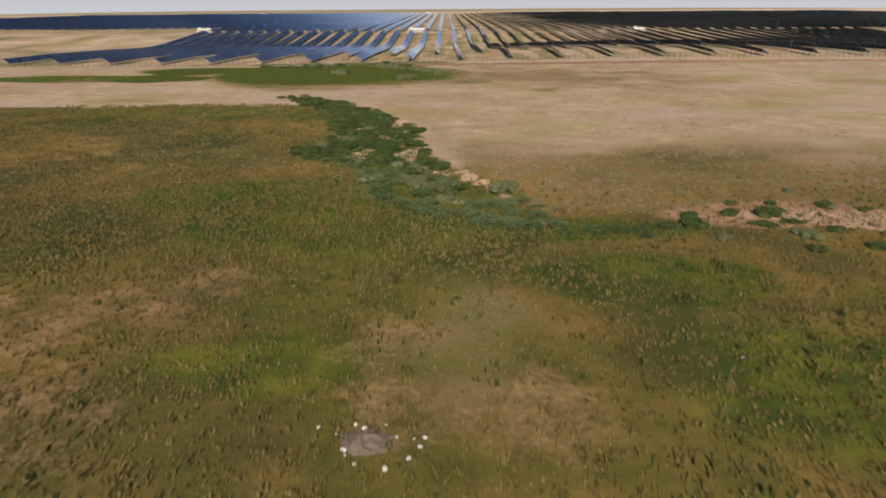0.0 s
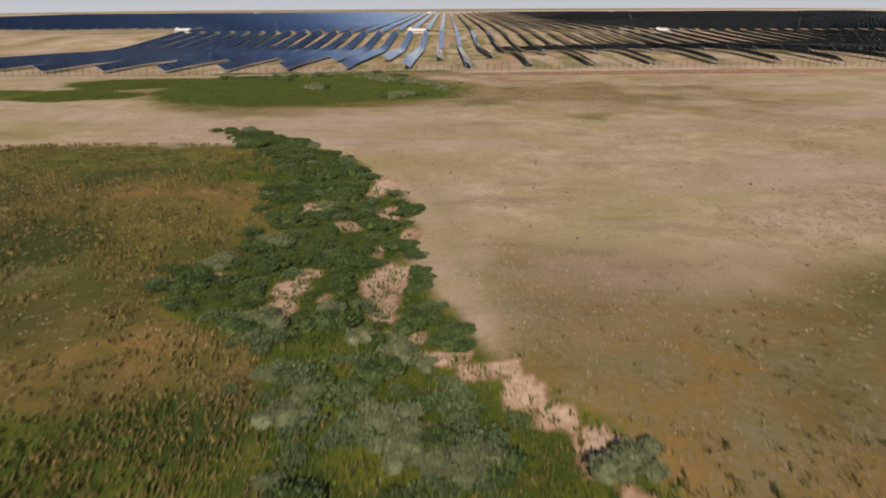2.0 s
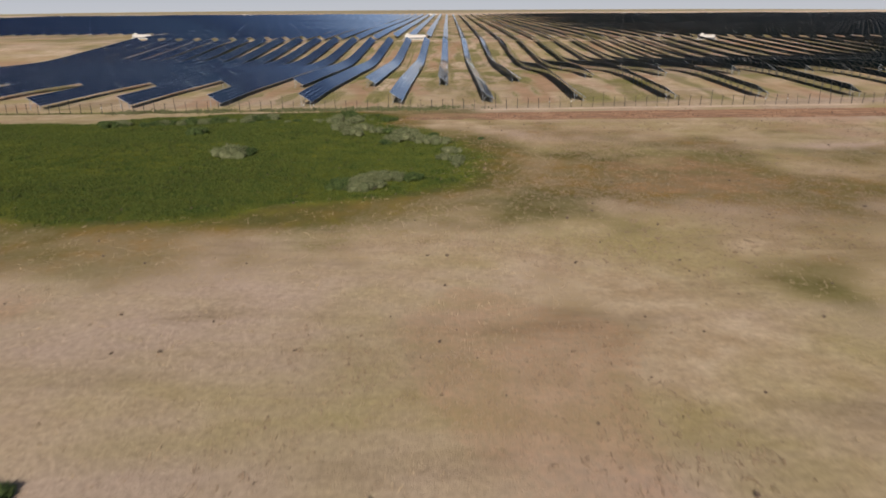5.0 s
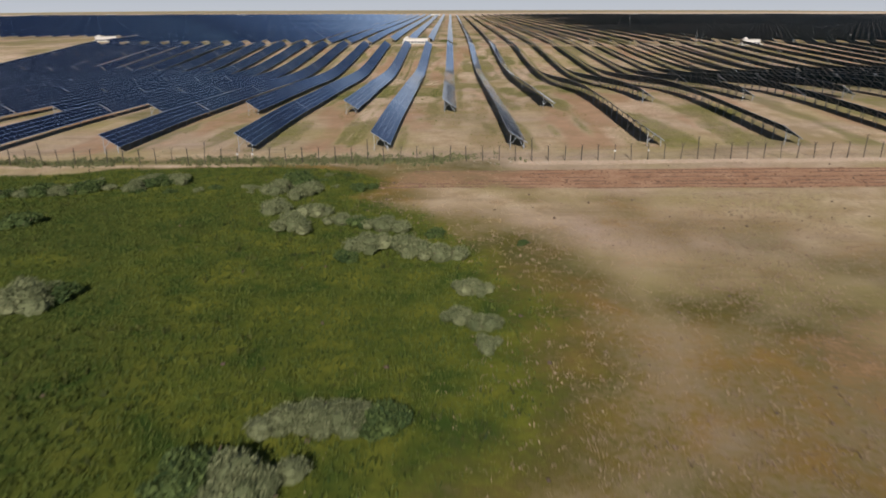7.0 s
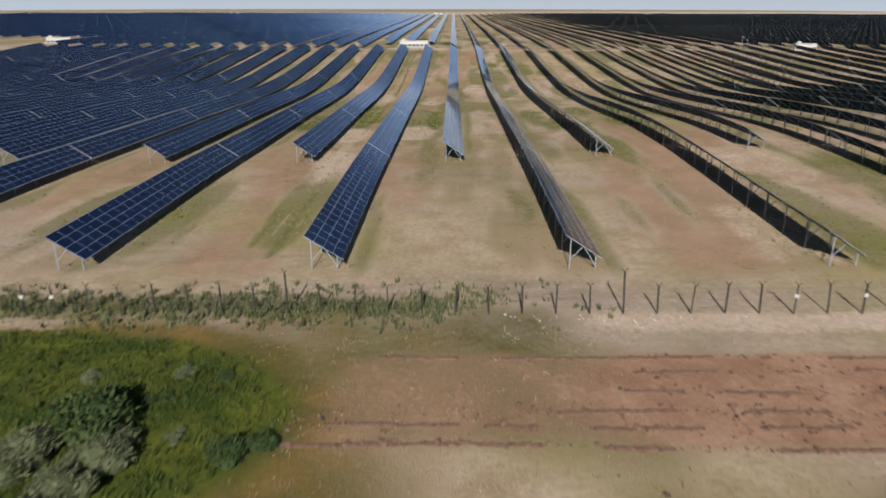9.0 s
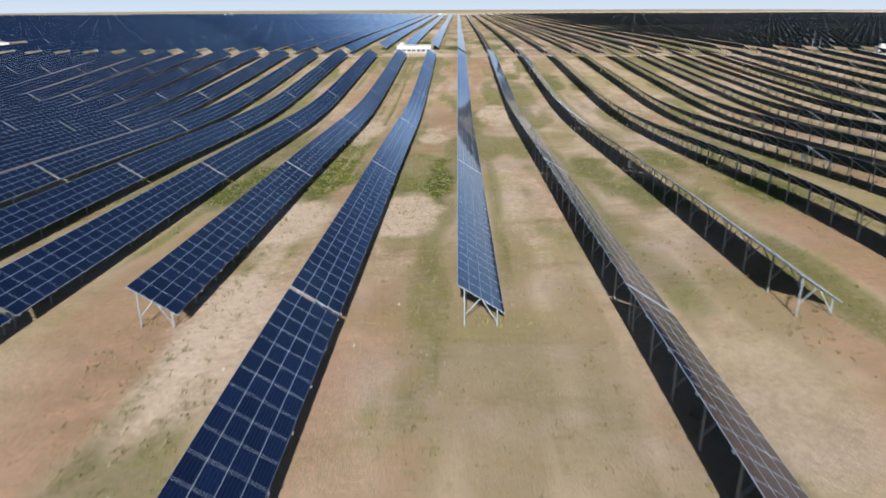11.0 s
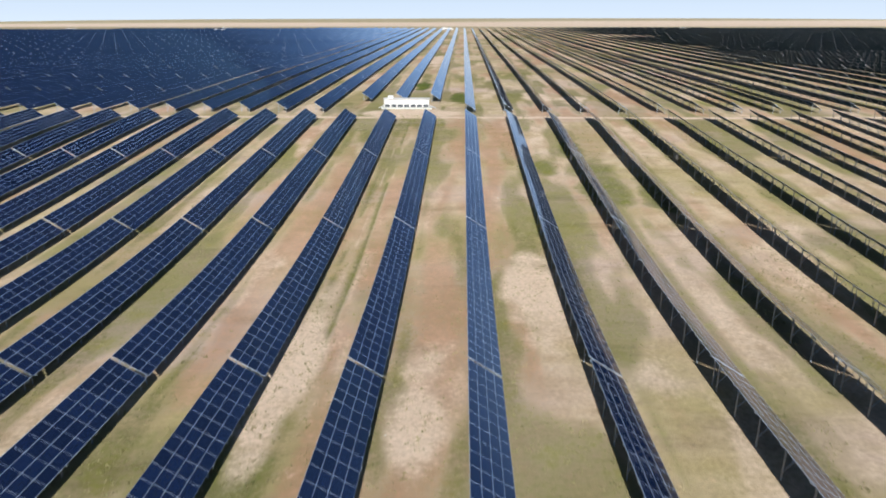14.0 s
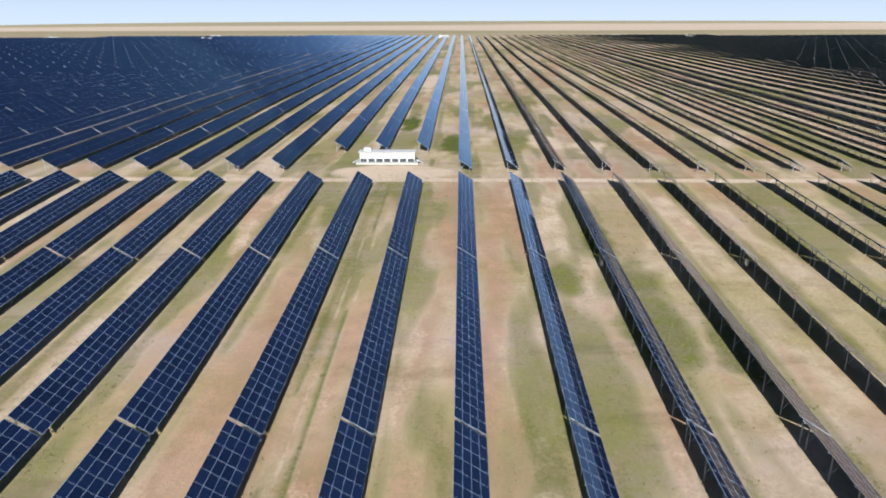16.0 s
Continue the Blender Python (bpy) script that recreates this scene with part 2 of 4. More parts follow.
def covers(x, y):
    """How much of each cover: green, soil, heath, sand, dark growth."""
    n1, n2, n3 = fbm(x, y, 18, 4), fbm(x + 400, y, 45, 3), fbm(x, y + 700, 7, 3)
    wx, sx = wash_x(y), scrub_x(y)
    west = 1 - smooth(-2.5, 2.5, x - wx + 4 * (n3 - 0.5))
    upper = smooth(-250, -230, y + 14 * (n1 - 0.5)) * (1 - smooth(-139, -132, y + 8 * (n1 - 0.5)))
    thick = smooth(-2.5, 1.5, x - sx + 5 * (n3 - 0.5)) * west * smooth(-228, -222, y) * (1 - smooth(-130, -122, y))
    near = 1 - smooth(-232, -212, y + 18 * (n2 - 0.5) - 0.05 * (x - 20))
    east_rough = smooth(0, 7, x) * (1 - smooth(-198, -168, y + 0.10 * (x - 10) + 34 * (n1 - 0.5)))
    fringe = 0.3 * np.exp(-((x - wx - 3) / 7.0) ** 2) * smooth(-225, -210, y) * (1 - smooth(-150, -135, y))
    heath = np.maximum.reduce([near, west * upper, 0.66 * east_rough, fringe])
    heath = heath * (1 - 0.4 * blob(x, y, 5, -247, 6, 9, 0.9, 8, 0.7)) * (1 - 0.35 * blob(x, y, -42, -189, 14, 6, 0.9, 6, 0.6))
    g = near * smooth(0.48, 0.64, n1) * 0.45
    for cx, cy, rx, ry, k in ((-9, -224, 14, 9, 1), (-20, -213, 13, 8, 0.9), (19, -239, 11, 6, 0.9), (-40, -147, 44, 13, 0.5), (26, -256, 12, 9, 0.7), (-28, -178, 15, 15, 0.42), (-20, -150, 10, 12, 0.9), (-8, -252, 9, 5, 0.7)):
        g = np.maximum(g, k * blob(x, y, cx, cy, rx, ry, 0.45, 10, 0.3) * (near + west).clip(0, 1))
    g = np.maximum(g, blob(x, y, 16, -227, 14, 4) * 0.8)
    g = np.maximum(g, 0.95 * thick)
    g = np.maximum(g, 0.36 * np.exp(-((x - wx - 4) / 5.0) ** 2) * smooth(-215, -195, y) * (1 - smooth(-160, -140, y)))
    # the rounded green hollow before the fence
    hollow = np.maximum(blob(x, y, -34, -57, 40, 35, 0.13), blob(x, y, -78, -40, 30, 17, 0.3))
    hollow = np.maximum(hollow, blob(x, y, -40, -23, 31, 12, 0.22))
    rim = np.maximum(blob(x, y, -31, -61, 47, 44, 0.25, 12, 0.3), blob(x, y, -36, -24, 34, 15, 0.3))
    yellowing = blob(x, y, -32, -60, 45, 40, 0.3, 10, 0.3)
    g = np.maximum.reduce([g, hollow, 0.40 * yellowing])
    heath = np.maximum(heath, rim * 0.75)
    g = np.maximum(g, blob(x, y, -110, -70, 40, 12, 0.4) * 0.8)
    # verge weeds along the fence
    g = np.maximum(g, 0.6 * np.exp(-((y + 7.0) / 2.8) ** 2) * (1 - smooth(-8, 8, x + 8 * (n3 - 0.5))))
    heath = np.maximum(heath, 0.66 * blob(x, y, 34, -72, 36, 34, 1.0, 10, 0.9))
    heath = np.maximum(heath, 0.6 * blob(x, y, -6, -15, 22, 10, 0.5, 8, 0.6))
    # growth between the rows
    inside = smooth(-6, 2, y)
    long_g = fbm(x * 2.4, y * 0.45 + 90, 14, 4)
    weeds = np.exp(-(((x / PITCH + 0.5 - np.floor(x / PITCH + 0.5)) - 0.62) / 0.13) ** 2)
    g = np.maximum(g, inside * smooth(0.45, 0.68, long_g + 0.16 * (fbm(x, y + 40, 38, 2) - 0.5) + 0.08 * weeds) * 0.5)
    heath = np.maximum(heath, inside * 0.42 * smooth(0.42, 0.62, fbm(x * 2.5, y * 0.5 + 300, 18, 4)))
    g = np.maximum(g, inside * 0.5 * weeds * smooth(0.36, 0.58, fbm(x * 3, y * 0.6 + 500, 20, 4)))
    soil = inside * (0.22 + 0.36 * smooth(0.42, 0.62, fbm(x * 1.6 + 50, y * 0.35, 16, 4)))
    wheel = np.exp(-((x + 18.6 + 0.5 * (fbm(y, y * 0, 30, 2) - 0.5)) / 0.4) ** 2) + np.exp(-((x + 16.7 + 0.5 * (fbm(y, y * 0, 30, 2) - 0.5)) / 0.4) ** 2)
    mid_strip = np.exp(-((x + 17.6) / 0.5) ** 2) + 0.8 * np.exp(-((x + 19.9) / 0.7) ** 2)
    g = np.maximum(g, inside * 0.7 * mid_strip * smooth(0.35, 0.55, fbm(x * 3, y, 10, 3)) * (y < 252))
    g = np.maximum(g, inside * 0.6 * np.exp(-((y - 78) / 28) ** 2) * smooth(0.4, 0.6, fbm(x * 1.8, y * 0.7 + 60, 14, 4)))
    g = np.maximum(g, 0.6 * np.maximum(blob(x, y, 12.5, 206, 4, 9, 0.5, 6, 0.5), blob(x, y, 22, 192, 5, 14, 0.5, 6, 0.5)))
    for cx, cy, rx, ry, k in ((-19.2, 89, 3.0, 18, 0.8), (-5.3, 88, 2.2, 12, 0.75), (-9, 82, 2.2, 8, 0.6), (14.9, 89, 3.0, 10, 0.6), (25, 96, 3, 12, 0.55), (-29, 84, 3, 14, 0.7), (-19.5, 108, 2.6, 14, 0.6), (-8, 98, 2.0, 8, 0.5),
                              (20, 218, 3, 12, 0.7), (23, 205, 4, 9, 0.6), (30, 185, 3, 14, 0.6), (-18.3, 330, 3, 22, 0.75), (-4, 296, 4, 14, 0.7)):
        g = np.maximum(g, k * blob(x, y, cx, cy, rx, ry, 0.6, 5, 0.5))
    # turned earth along the fence
    soil = soil * (1 - np.clip(1.3 * g, 0, 1))
    strip = smooth(-13, -5, x + 10 * (n3 - 0.5)) * np.exp(-np.abs((y + 18.6 + 1.2 * (n3 - 0.5)) / 5.0) ** 6)
    soil = np.maximum(soil, strip * (0.52 + 0.6 * smooth(4, 14, x + 5 * (n3 - 0.5))))
    soil = np.maximum(soil, smooth(0.5, 0.68, fbm(x + 90, y, 24, 4)) * 0.42 * (y < -20) * (1 - rim) * (1 - 0.85 * np.clip(near + west * upper, 0, 1)))
    soil = np.maximum(soil, blob(x, y, 34, -222, 13, 5) * 0.7)
    for cx, cy, rx, ry in ((-15, -239, 6, 4), (-24, -247, 10, 5), (-17, -257, 8, 4), (4, -258, 7, 4), (0, -249, 4, 3)):
        soil = np.maximum(soil, 0.4 * blob(x, y, cx, cy, rx * 1.2, ry * 1.2, 0.9, 5, 0.7))
    scald = np.zeros(np.shape(x))
    for cx, cy, rx, ry in ((-5.7, -159, 2.0, 4.6), (-4.4, -171, 1.5, 4.0), (-3.2, -188, 2.0, 4.8), (-9.6, -193.7, 1.2, 1.7), (-6.5, -194.9, 1.2, 0.8), (-12.3, -169.6, 1.4, 2.6), (-7.9, -174.2, 1.5, 2.0),
                           (-16.4, -188.4, 1.5, 1.3), (-9.7, -190.5, 1.3, 1.8), (-6.9, -192, 0.8, 1.0), (-8.9, -187.2, 1.1, 1.2), (-1.8, -176.7, 0.9, 2.2), (-4.4, -180.3, 0.7, 2.2), (-8.1, -164.7, 0.9, 1.5),
                           (-2.9, -194.1, 1.1, 1.2), (-1.2, -197.2, 1.6, 1.6), (1.4, -199.6, 2.0, 1.0), (3.8, -201.8, 1.8, 1.0), (5.6, -204, 1.2, 1.4), (7, -206.2, 1.1, 1.3), (8.6, -208.8, 1.2, 1.8), (9.4, -213, 1.0, 2.0),
                           (0.8, -208.2, 1.7, 1.0), (38, -222, 6, 2.5), (44, -224, 7, 3)):
        scald = np.maximum(scald, blob(x, y, cx, cy, rx, ry, 0.35, 2.2, 0.22))
    soil = np.maximum(soil, scald)
    sand = smooth(0, 12, x) * np.exp(-((y + 9.2 + 1.2 * (n3 - 0.5)) / 1.5) ** 2) * smooth(0.2, 0.5, n3)
    sand = np.maximum(sand, 0.45 * scald)
    sand = np.maximum(sand, 0.6 * smooth(-22, -30, x) * np.exp(-((y + 9.8) / 1.2) ** 2))
    road = np.exp(-(((y - 255.5) + 0.8 * (n1 - 0.5)) / 1.9) ** 4) * 0.75
    apron = blob(x, y, -19, 262, 15, 7, 0.25) * 0.75
    sand = np.maximum(sand, np.maximum(road, apron))
    sand = np.maximum(sand, inside * (1 - np.clip(1.2 * g, 0, 1)) * (0.10 + 0.42 * smooth(0.5, 0.68, fbm(x * 2.0 + 200, y * 0.6 + 40, 15, 4))))
    for cx, cy, rx, ry in ((-7, 121, 3.0, 11), (-19.5, 66, 3.5, 10), (-8.4, 69, 3.2, 9), (-19.6, 128, 2.5, 16), (-17.5, 455, 4, 45), (20, 300, 5, 12), (31, 290, 5, 10), (5, 150, 4, 14), (-18, 40, 4, 12)):
        sand = np.maximum(sand, 0.75 * blob(x, y, cx, cy, rx, ry, 0.6, 6, 0.5))
    sand = np.maximum(sand, inside * 0.5 * wheel * smooth(0.3, 0.6, n3) * (y < 252))
    dark = np.maximum(0.5 * thick * smooth(-206, -192, y), west * upper * 0.55 * smooth(0.46, 0.62, fbm(x + 60, y - 80, 22, 3)))
    dark = np.maximum(dark, near * 0.5 * smooth(0.5, 0.66, fbm(x - 60, y - 20, 16, 3)))
    dark = np.maximum(dark, hollow * 0.45 * smooth(0.45, 0.65, fbm(x + 9, y, 20, 3)) * (1 - smooth(-30, 0, x)))
    dark = np.clip(dark, 0, 1) * (1 - soil)
    far = smooth(1300, 1700, y)
    stripes = smooth(0.47, 0.53, fbm(x * 0.06, y, 420, 2))
    g = np.maximum(g * (1 - far), far * stripes * 0.42)
    return [np.clip(c, 0, 1) for c in (g, soil * (1 - 0.9 * far), np.clip(heath, 0, 1) * (1 - far), np.maximum(sand * (1 - far), far * (1 - stripes) * 0.7), dark * (1 - far))]


def spread(a, b, fine, far, grow):
    """Even steps from a to b, then growing ones out to far on both sides."""
    mid = list(np.arange(a, b + fine * 0.5, fine))
    lo, hi, s = [], [], fine
    while mid[-1] + sum(hi) < far[1]:
        s *= grow
        hi.append(s)
    s = fine
    while mid[0] - sum(lo) > far[0]:
        s *= grow
        lo.append(s)
    return np.array(list(mid[0] - np.cumsum(lo)[::-1]) + mid + list(mid[-1] + np.cumsum(hi)))


def mesh_of(name, verts, faces, mats, slots=None, uv=None):
    """A mesh from corner and face lists; all faces have the same number of corners, or are given as tuples."""
    me = bpy.data.meshes.new(name)
    V = np.asarray([tuple(v) for v in verts] if not isinstance(verts, np.ndarray) else verts, np.float32)
    F = faces if isinstance(faces, np.ndarray) else np.asarray([tuple(f) for f in faces], np.int32)
    n, k = F.shape
    me.vertices.add(len(V))
    me.vertices.foreach_set("co", V.ravel())
    me.loops.add(n * k)
    me.loops.foreach_set("vertex_index", F.astype(np.int32).ravel())
    me.polygons.add(n)
    me.polygons.foreach_set("loop_start", np.arange(0, n * k, k, dtype=np.int32))
    for m in mats:
        me.materials.append(m)
    if slots is not None:
        me.polygons.foreach_set("material_index", np.asarray(slots, np.int32))
    if uv is not None:
        layer = me.uv_layers.new(name="cells")
        layer.data.foreach_set("uv", np.asarray(uv, np.float32).ravel())
    me.update(calc_edges=True)
    me.shade_flat()
    return me


def build_ground():
    xs = spread(-60, 60, 0.6, (-4900, 4900), 1.09)
    ys = spread(-275, 290, 0.9, (-1500, 4900), 1.06)
    X, Y = np.meshgrid(xs, ys)
    Z = land(X, Y)
    nx, ny = len(xs), len(ys)
    V = np.stack([X, Y, Z], -1).reshape(-1, 3)
    i = (np.arange(ny - 1)[:, None] * nx + np.arange(nx - 1)[None]).ravel()
    F = np.stack([i, i + 1, i + nx + 1, i + nx], -1)
    me = mesh_of("ground", V, F, [LAND])
    c = covers(V[:, 0], V[:, 1])
    one = np.ones(len(V))
    for nm, cols in (("cover", (c[0], c[1], c[2], one)), ("cover_more", (c[3], c[4], one * 0, one))):
        a = me.color_attributes.new(nm, "FLOAT_COLOR", "POINT")
        a.data.foreach_set("color", np.stack(cols, -1).astype(np.float32).ravel())
    me.polygons.foreach_set("use_smooth", np.ones(len(F), bool))
    ob = new("ground", me)
    return tagged(ob, "dry steppe with straw, green hollows and bare red soil", "ground", kind="structure")


build_ground()


def build_backdrop():
    """Pale hazy sky low over the far horizon."""
    m, nt, b = nodes_of("haze", 1.0)
    e = nt.nodes.new("ShaderNodeEmission")
    tc = nt.nodes.new("ShaderNodeNewGeometry")
    sep = nt.nodes.new("ShaderNodeSeparateXYZ")
    nt.links.new(tc.outputs["Position"], sep.inputs[0])
    up = maths(nt, "DIVIDE", sep.outputs[2], 1500.0)
    nt.links.new(ramp(nt, up, [(0.0, (0.75, 0.75, 0.79)), (0.10, (0.67, 0.69, 0.76)), (0.30, (0.40, 0.54, 0.82)), (0.6, (0.13, 0.21, 0.40)), (1.0, (0.05, 0.085, 0.16))]), e.inputs[0])
    e.inputs[1].default_value = 0.74
    nt.links.new(e.outputs[0], nt.nodes["Material Output"].inputs[0])
    n = 40
    a = np.radians(np.linspace(-12, 192, n + 1))
    xy = np.stack([4850 * np.cos(a), 4850 * np.sin(a)], -1)
    V = np.concatenate([np.c_[xy, np.full(n + 1, -60.0)], np.c_[xy, np.full(n + 1, 1500.0)]])
    F = np.array([(i, i + n + 1, i + n + 2, i + 1) for i in range(n)])
    ob = new("backdrop", mesh_of("backdrop", V, F, [m]))
    tagged(ob, "pale hazy sky over the far horizon", "sky", kind="structure")


build_backdrop()

# ---------------------------------------------------------------- solar tables
def part(name, me, parent, m=None, label=""):
    """One mesh object under a thing or a part."""
    ob = new(name, me)
    ob.parent = parent
    if m is not None:
        ob.matrix_basis = m
    if label:
        tagged(ob, label)
    return ob


TILT = math.atan2(RISE, WIDE)
SLOPE = math.hypot(WIDE, RISE)
MOD_L, MOD_W, ACROSS, ALONG = TABLE / 25 - 0.006, SLOPE / 4 - 0.006, 4, 25


def module_mesh():
    """A framed module, lying flat, its middle at the origin: glass set a little into a pale frame."""
    a, b, r, t = MOD_W / 2, MOD_L / 2, 0.011, 0.04
    ring = lambda dx, dy, z: [(-dx, -dy, z), (dx, -dy, z), (dx, dy, z), (-dx, dy, z)]
    v = ring(a, b, -t) + ring(a, b, 0) + ring(a - r, b - r, 0) + ring(a - r, b - r, -0.006)
    f = [(3, 2, 1, 0)]
    s = [2]
    for q in range(3):
        for j in range(4):
            n = (j + 1) % 4
            f.append((q * 4 + j, q * 4 + n, q * 4 + 4 + n, q * 4 + 4 + j))
            s.append(1)
    f.append((12, 13, 14, 15))
    s.append(0)
    uv = []
    for face in f:
        uv += [(v[k][0] + a, v[k][1] + b) for k in face]
    return mesh_of("module", v, f, [GLASS, ALUMINIUM, BACKSHEET], s, uv)


def bar(p, q, w, h, up=(0, 0, 1)):
    """Corners and faces of a beam from p to q."""
    p, q, up = Vector(p), Vector(q), Vector(up)
    d = (q - p).normalized()
    side = d.cross(up)
    if side.length < 1e-3:
        side = d.cross(Vector((0, 1, 0)))
    side.normalize()
    top = side.cross(d)
    v = []
    for e in (p, q):
        for sx, sz in ((-1, -1), (1, -1), (1, 1), (-1, 1)):
            v.append(e + side * (sx * w / 2) + top * (sz * h / 2))
    f = [(0, 3, 2, 1), (4, 5, 6, 7)] + [(j, (j + 1) % 4, (j + 1) % 4 + 4, j + 4) for j in range(4)]
    return v, f


def box_set(rods):
    """Corners and faces of many beams at once; each is (p, q, width, height[, up])."""
    v, f = [], []
    for b in rods:
        bv, bf = bar(*b)
        f += [tuple(k + len(v) for k in face) for face in bf]
        v += bv
    return v, f


def bars(name, list_of, mat):
    return mesh_of(name, *box_set(list_of), [mat])


MODULE = module_mesh()
# the pieces of one support, seen from the low edge's plan line at the ground: x to the low side is 0
HI_X, LO_X = -WIDE + 0.45, -0.45
HI_Z, LO_Z = LOW - (HI_X / WIDE) * RISE - 0.16, LOW - (LO_X / WIDE) * RISE - 0.16
REAR_LEG = bars("rear_leg", [((HI_X, 0, -0.6), (HI_X, 0, HI_Z), 0.08, 0.08, (0, 1, 0))], STEEL)
FRONT_LEG = bars("front_leg", [((LO_X, 0, -0.6), (LO_X, 0, LO_Z), 0.08, 0.08, (0, 1, 0))], STEEL)
RAFTER = bars("rafter", [((-WIDE - 0.05, 0, LOW + RISE - 0.08), (0.05, 0, LOW - 0.12), 0.06, 0.10)], STEEL)
BRACE = bars("brace", [((HI_X, 0, 0.75), (-WIDE * 0.52, 0, LOW + RISE * 0.52 - 0.16), 0.06, 0.06),
                       ((LO_X, 0, 0.25), (-WIDE * 0.46, 0, LOW + RISE * 0.46 - 0.16), 0.06, 0.06)], STEEL)


CUBE_F = np.array([(0, 1, 2, 3), (7, 6, 5, 4), (0, 4, 5, 1), (1, 5, 6, 2), (2, 6, 7, 3), (3, 7, 4, 0)])


def slab(x, y0, y1, steps, cut):
    """Joined modules of a table, as arrays: corners, faces, slots, uv."""
    ys = np.linspace(y0, y1, cut + 1)
    g = land(np.full(cut + 1, x - WIDE / 2), ys)
    i, j = [a.ravel() for a in np.meshgrid(np.arange(cut), np.arange(steps), indexing="ij")]
    e, edge = 0.003, 0.012
    C = []
    for du, di in ((0, 0), (1, 0), (1, 1), (0, 1)):
        u = (j + du) / steps + (e if du == 0 else -e)
        yy = ys[i + di] + (edge if di == 0 else -edge)
        C.append(np.stack([x - WIDE + WIDE * u, yy, g[i + di] + LOW + RISE * (1 - u)], -1))
    top = np.stack(C, 1)
    V = np.concatenate([top, top - np.array((0, 0, 0.05))], 1)
    n = len(V)
    F = (np.arange(n)[:, None, None] * 8 + CUBE_F[None]).reshape(-1, 4)
    V = V.reshape(-1, 3)
    uv = np.stack([(V[F.ravel(), 0] - x) * 1.18, V[F.ravel(), 1] - y0], -1)
    return V, F, np.tile([0, 2, 1, 1, 1, 1], n), uv


def rims(x, y0, y1, cut):
    """Thin pale strips: the frames' edges, one sheet 4 mm over the glass."""
    ys = np.linspace(y0, y1, cut + 1)
    g = land(np.full(cut + 1, x - WIDE / 2), ys)
    P, w, up = [], 0.017, 0.006

    def quad(u0, u1, ya, yb, ga, gb):
        P.append([(x - WIDE + WIDE * u, y, gg + LOW + RISE * (1 - u) + up) for u, y, gg in ((u0, ya, ga), (u1, ya, ga), (u1, yb, gb), (u0, yb, gb))])
    for i in range(cut + 1):
        quad(0, 1, ys[i] - w, ys[i] + w, g[i], g[i])
    for u in (0.0, 0.25, 0.5, 0.75, 1.0):
        for i in range(cut):
            quad(u - w / SLOPE, u + w / SLOPE, ys[i] + w, ys[i + 1] - w, g[i], g[i + 1])
    V = np.array(P).reshape(-1, 3)
    return V, np.arange(len(V)).reshape(-1, 4)


def purlins(x, y0, y1, cut):
    """Long rails under the modules, following the land."""
    ys = np.linspace(y0, y1, cut + 1)
    g = land(np.full(cut + 1, x - WIDE / 2), ys)
    out = []
    for u in (0.08, 0.36, 0.64, 0.92):
        px, pz = x - WIDE + WIDE * u, LOW + RISE * (1 - u) - 0.075
        out += [((px, ys[i], g[i] + pz), (px, ys[i + 1], g[i + 1] + pz), 0.05, 0.06) for i in range(cut)]
    return out


# one support as arrays, its foot at the origin
SUP_V, SUP_F = box_set([((HI_X, 0, -0.6), (HI_X, 0, HI_Z), 0.08, 0.08, (0, 1, 0)), ((LO_X, 0, -0.6), (LO_X, 0, LO_Z), 0.08, 0.08, (0, 1, 0)),
                        ((-WIDE - 0.05, 0, LOW + RISE - 0.08), (0.05, 0, LOW - 0.12), 0.06, 0.10),
                        ((HI_X, 0, 0.75), (-WIDE * 0.52, 0, LOW + RISE * 0.52 - 0.16), 0.05, 0.05)])
SUP_V, SUP_F = np.array([tuple(v) for v in SUP_V]), np.array(SUP_F)


def supports(x, y0, y1, n):
    y = y0 + 0.35 + (y1 - y0 - 0.7) * np.arange(n) / (n - 1)
    foot = np.stack([np.full(n, x), y, land(np.full(n, x - WIDE / 2), y)], -1)
    V = (foot[:, None] + SUP_V[None]).reshape(-1, 3)
    F = (np.arange(n)[:, None, None] * len(SUP_V) + SUP_F[None]).reshape(-1, 4)
    return V, F


def join(pieces):
    """Many (V, F, ...) arrays as one."""
    V, F, rest, n = [], [], [], 0
    for p in pieces:
        V.append(p[0])
        F.append(p[1] + n)
        n += len(p[0])
    more = [np.concatenate([p[q] for p in pieces]) for q in range(2, len(pieces[0]))]
    return (np.concatenate(V), np.concatenate(F), *more)


LABEL = "blue photovoltaic table on galvanised steel legs, modules facing south"


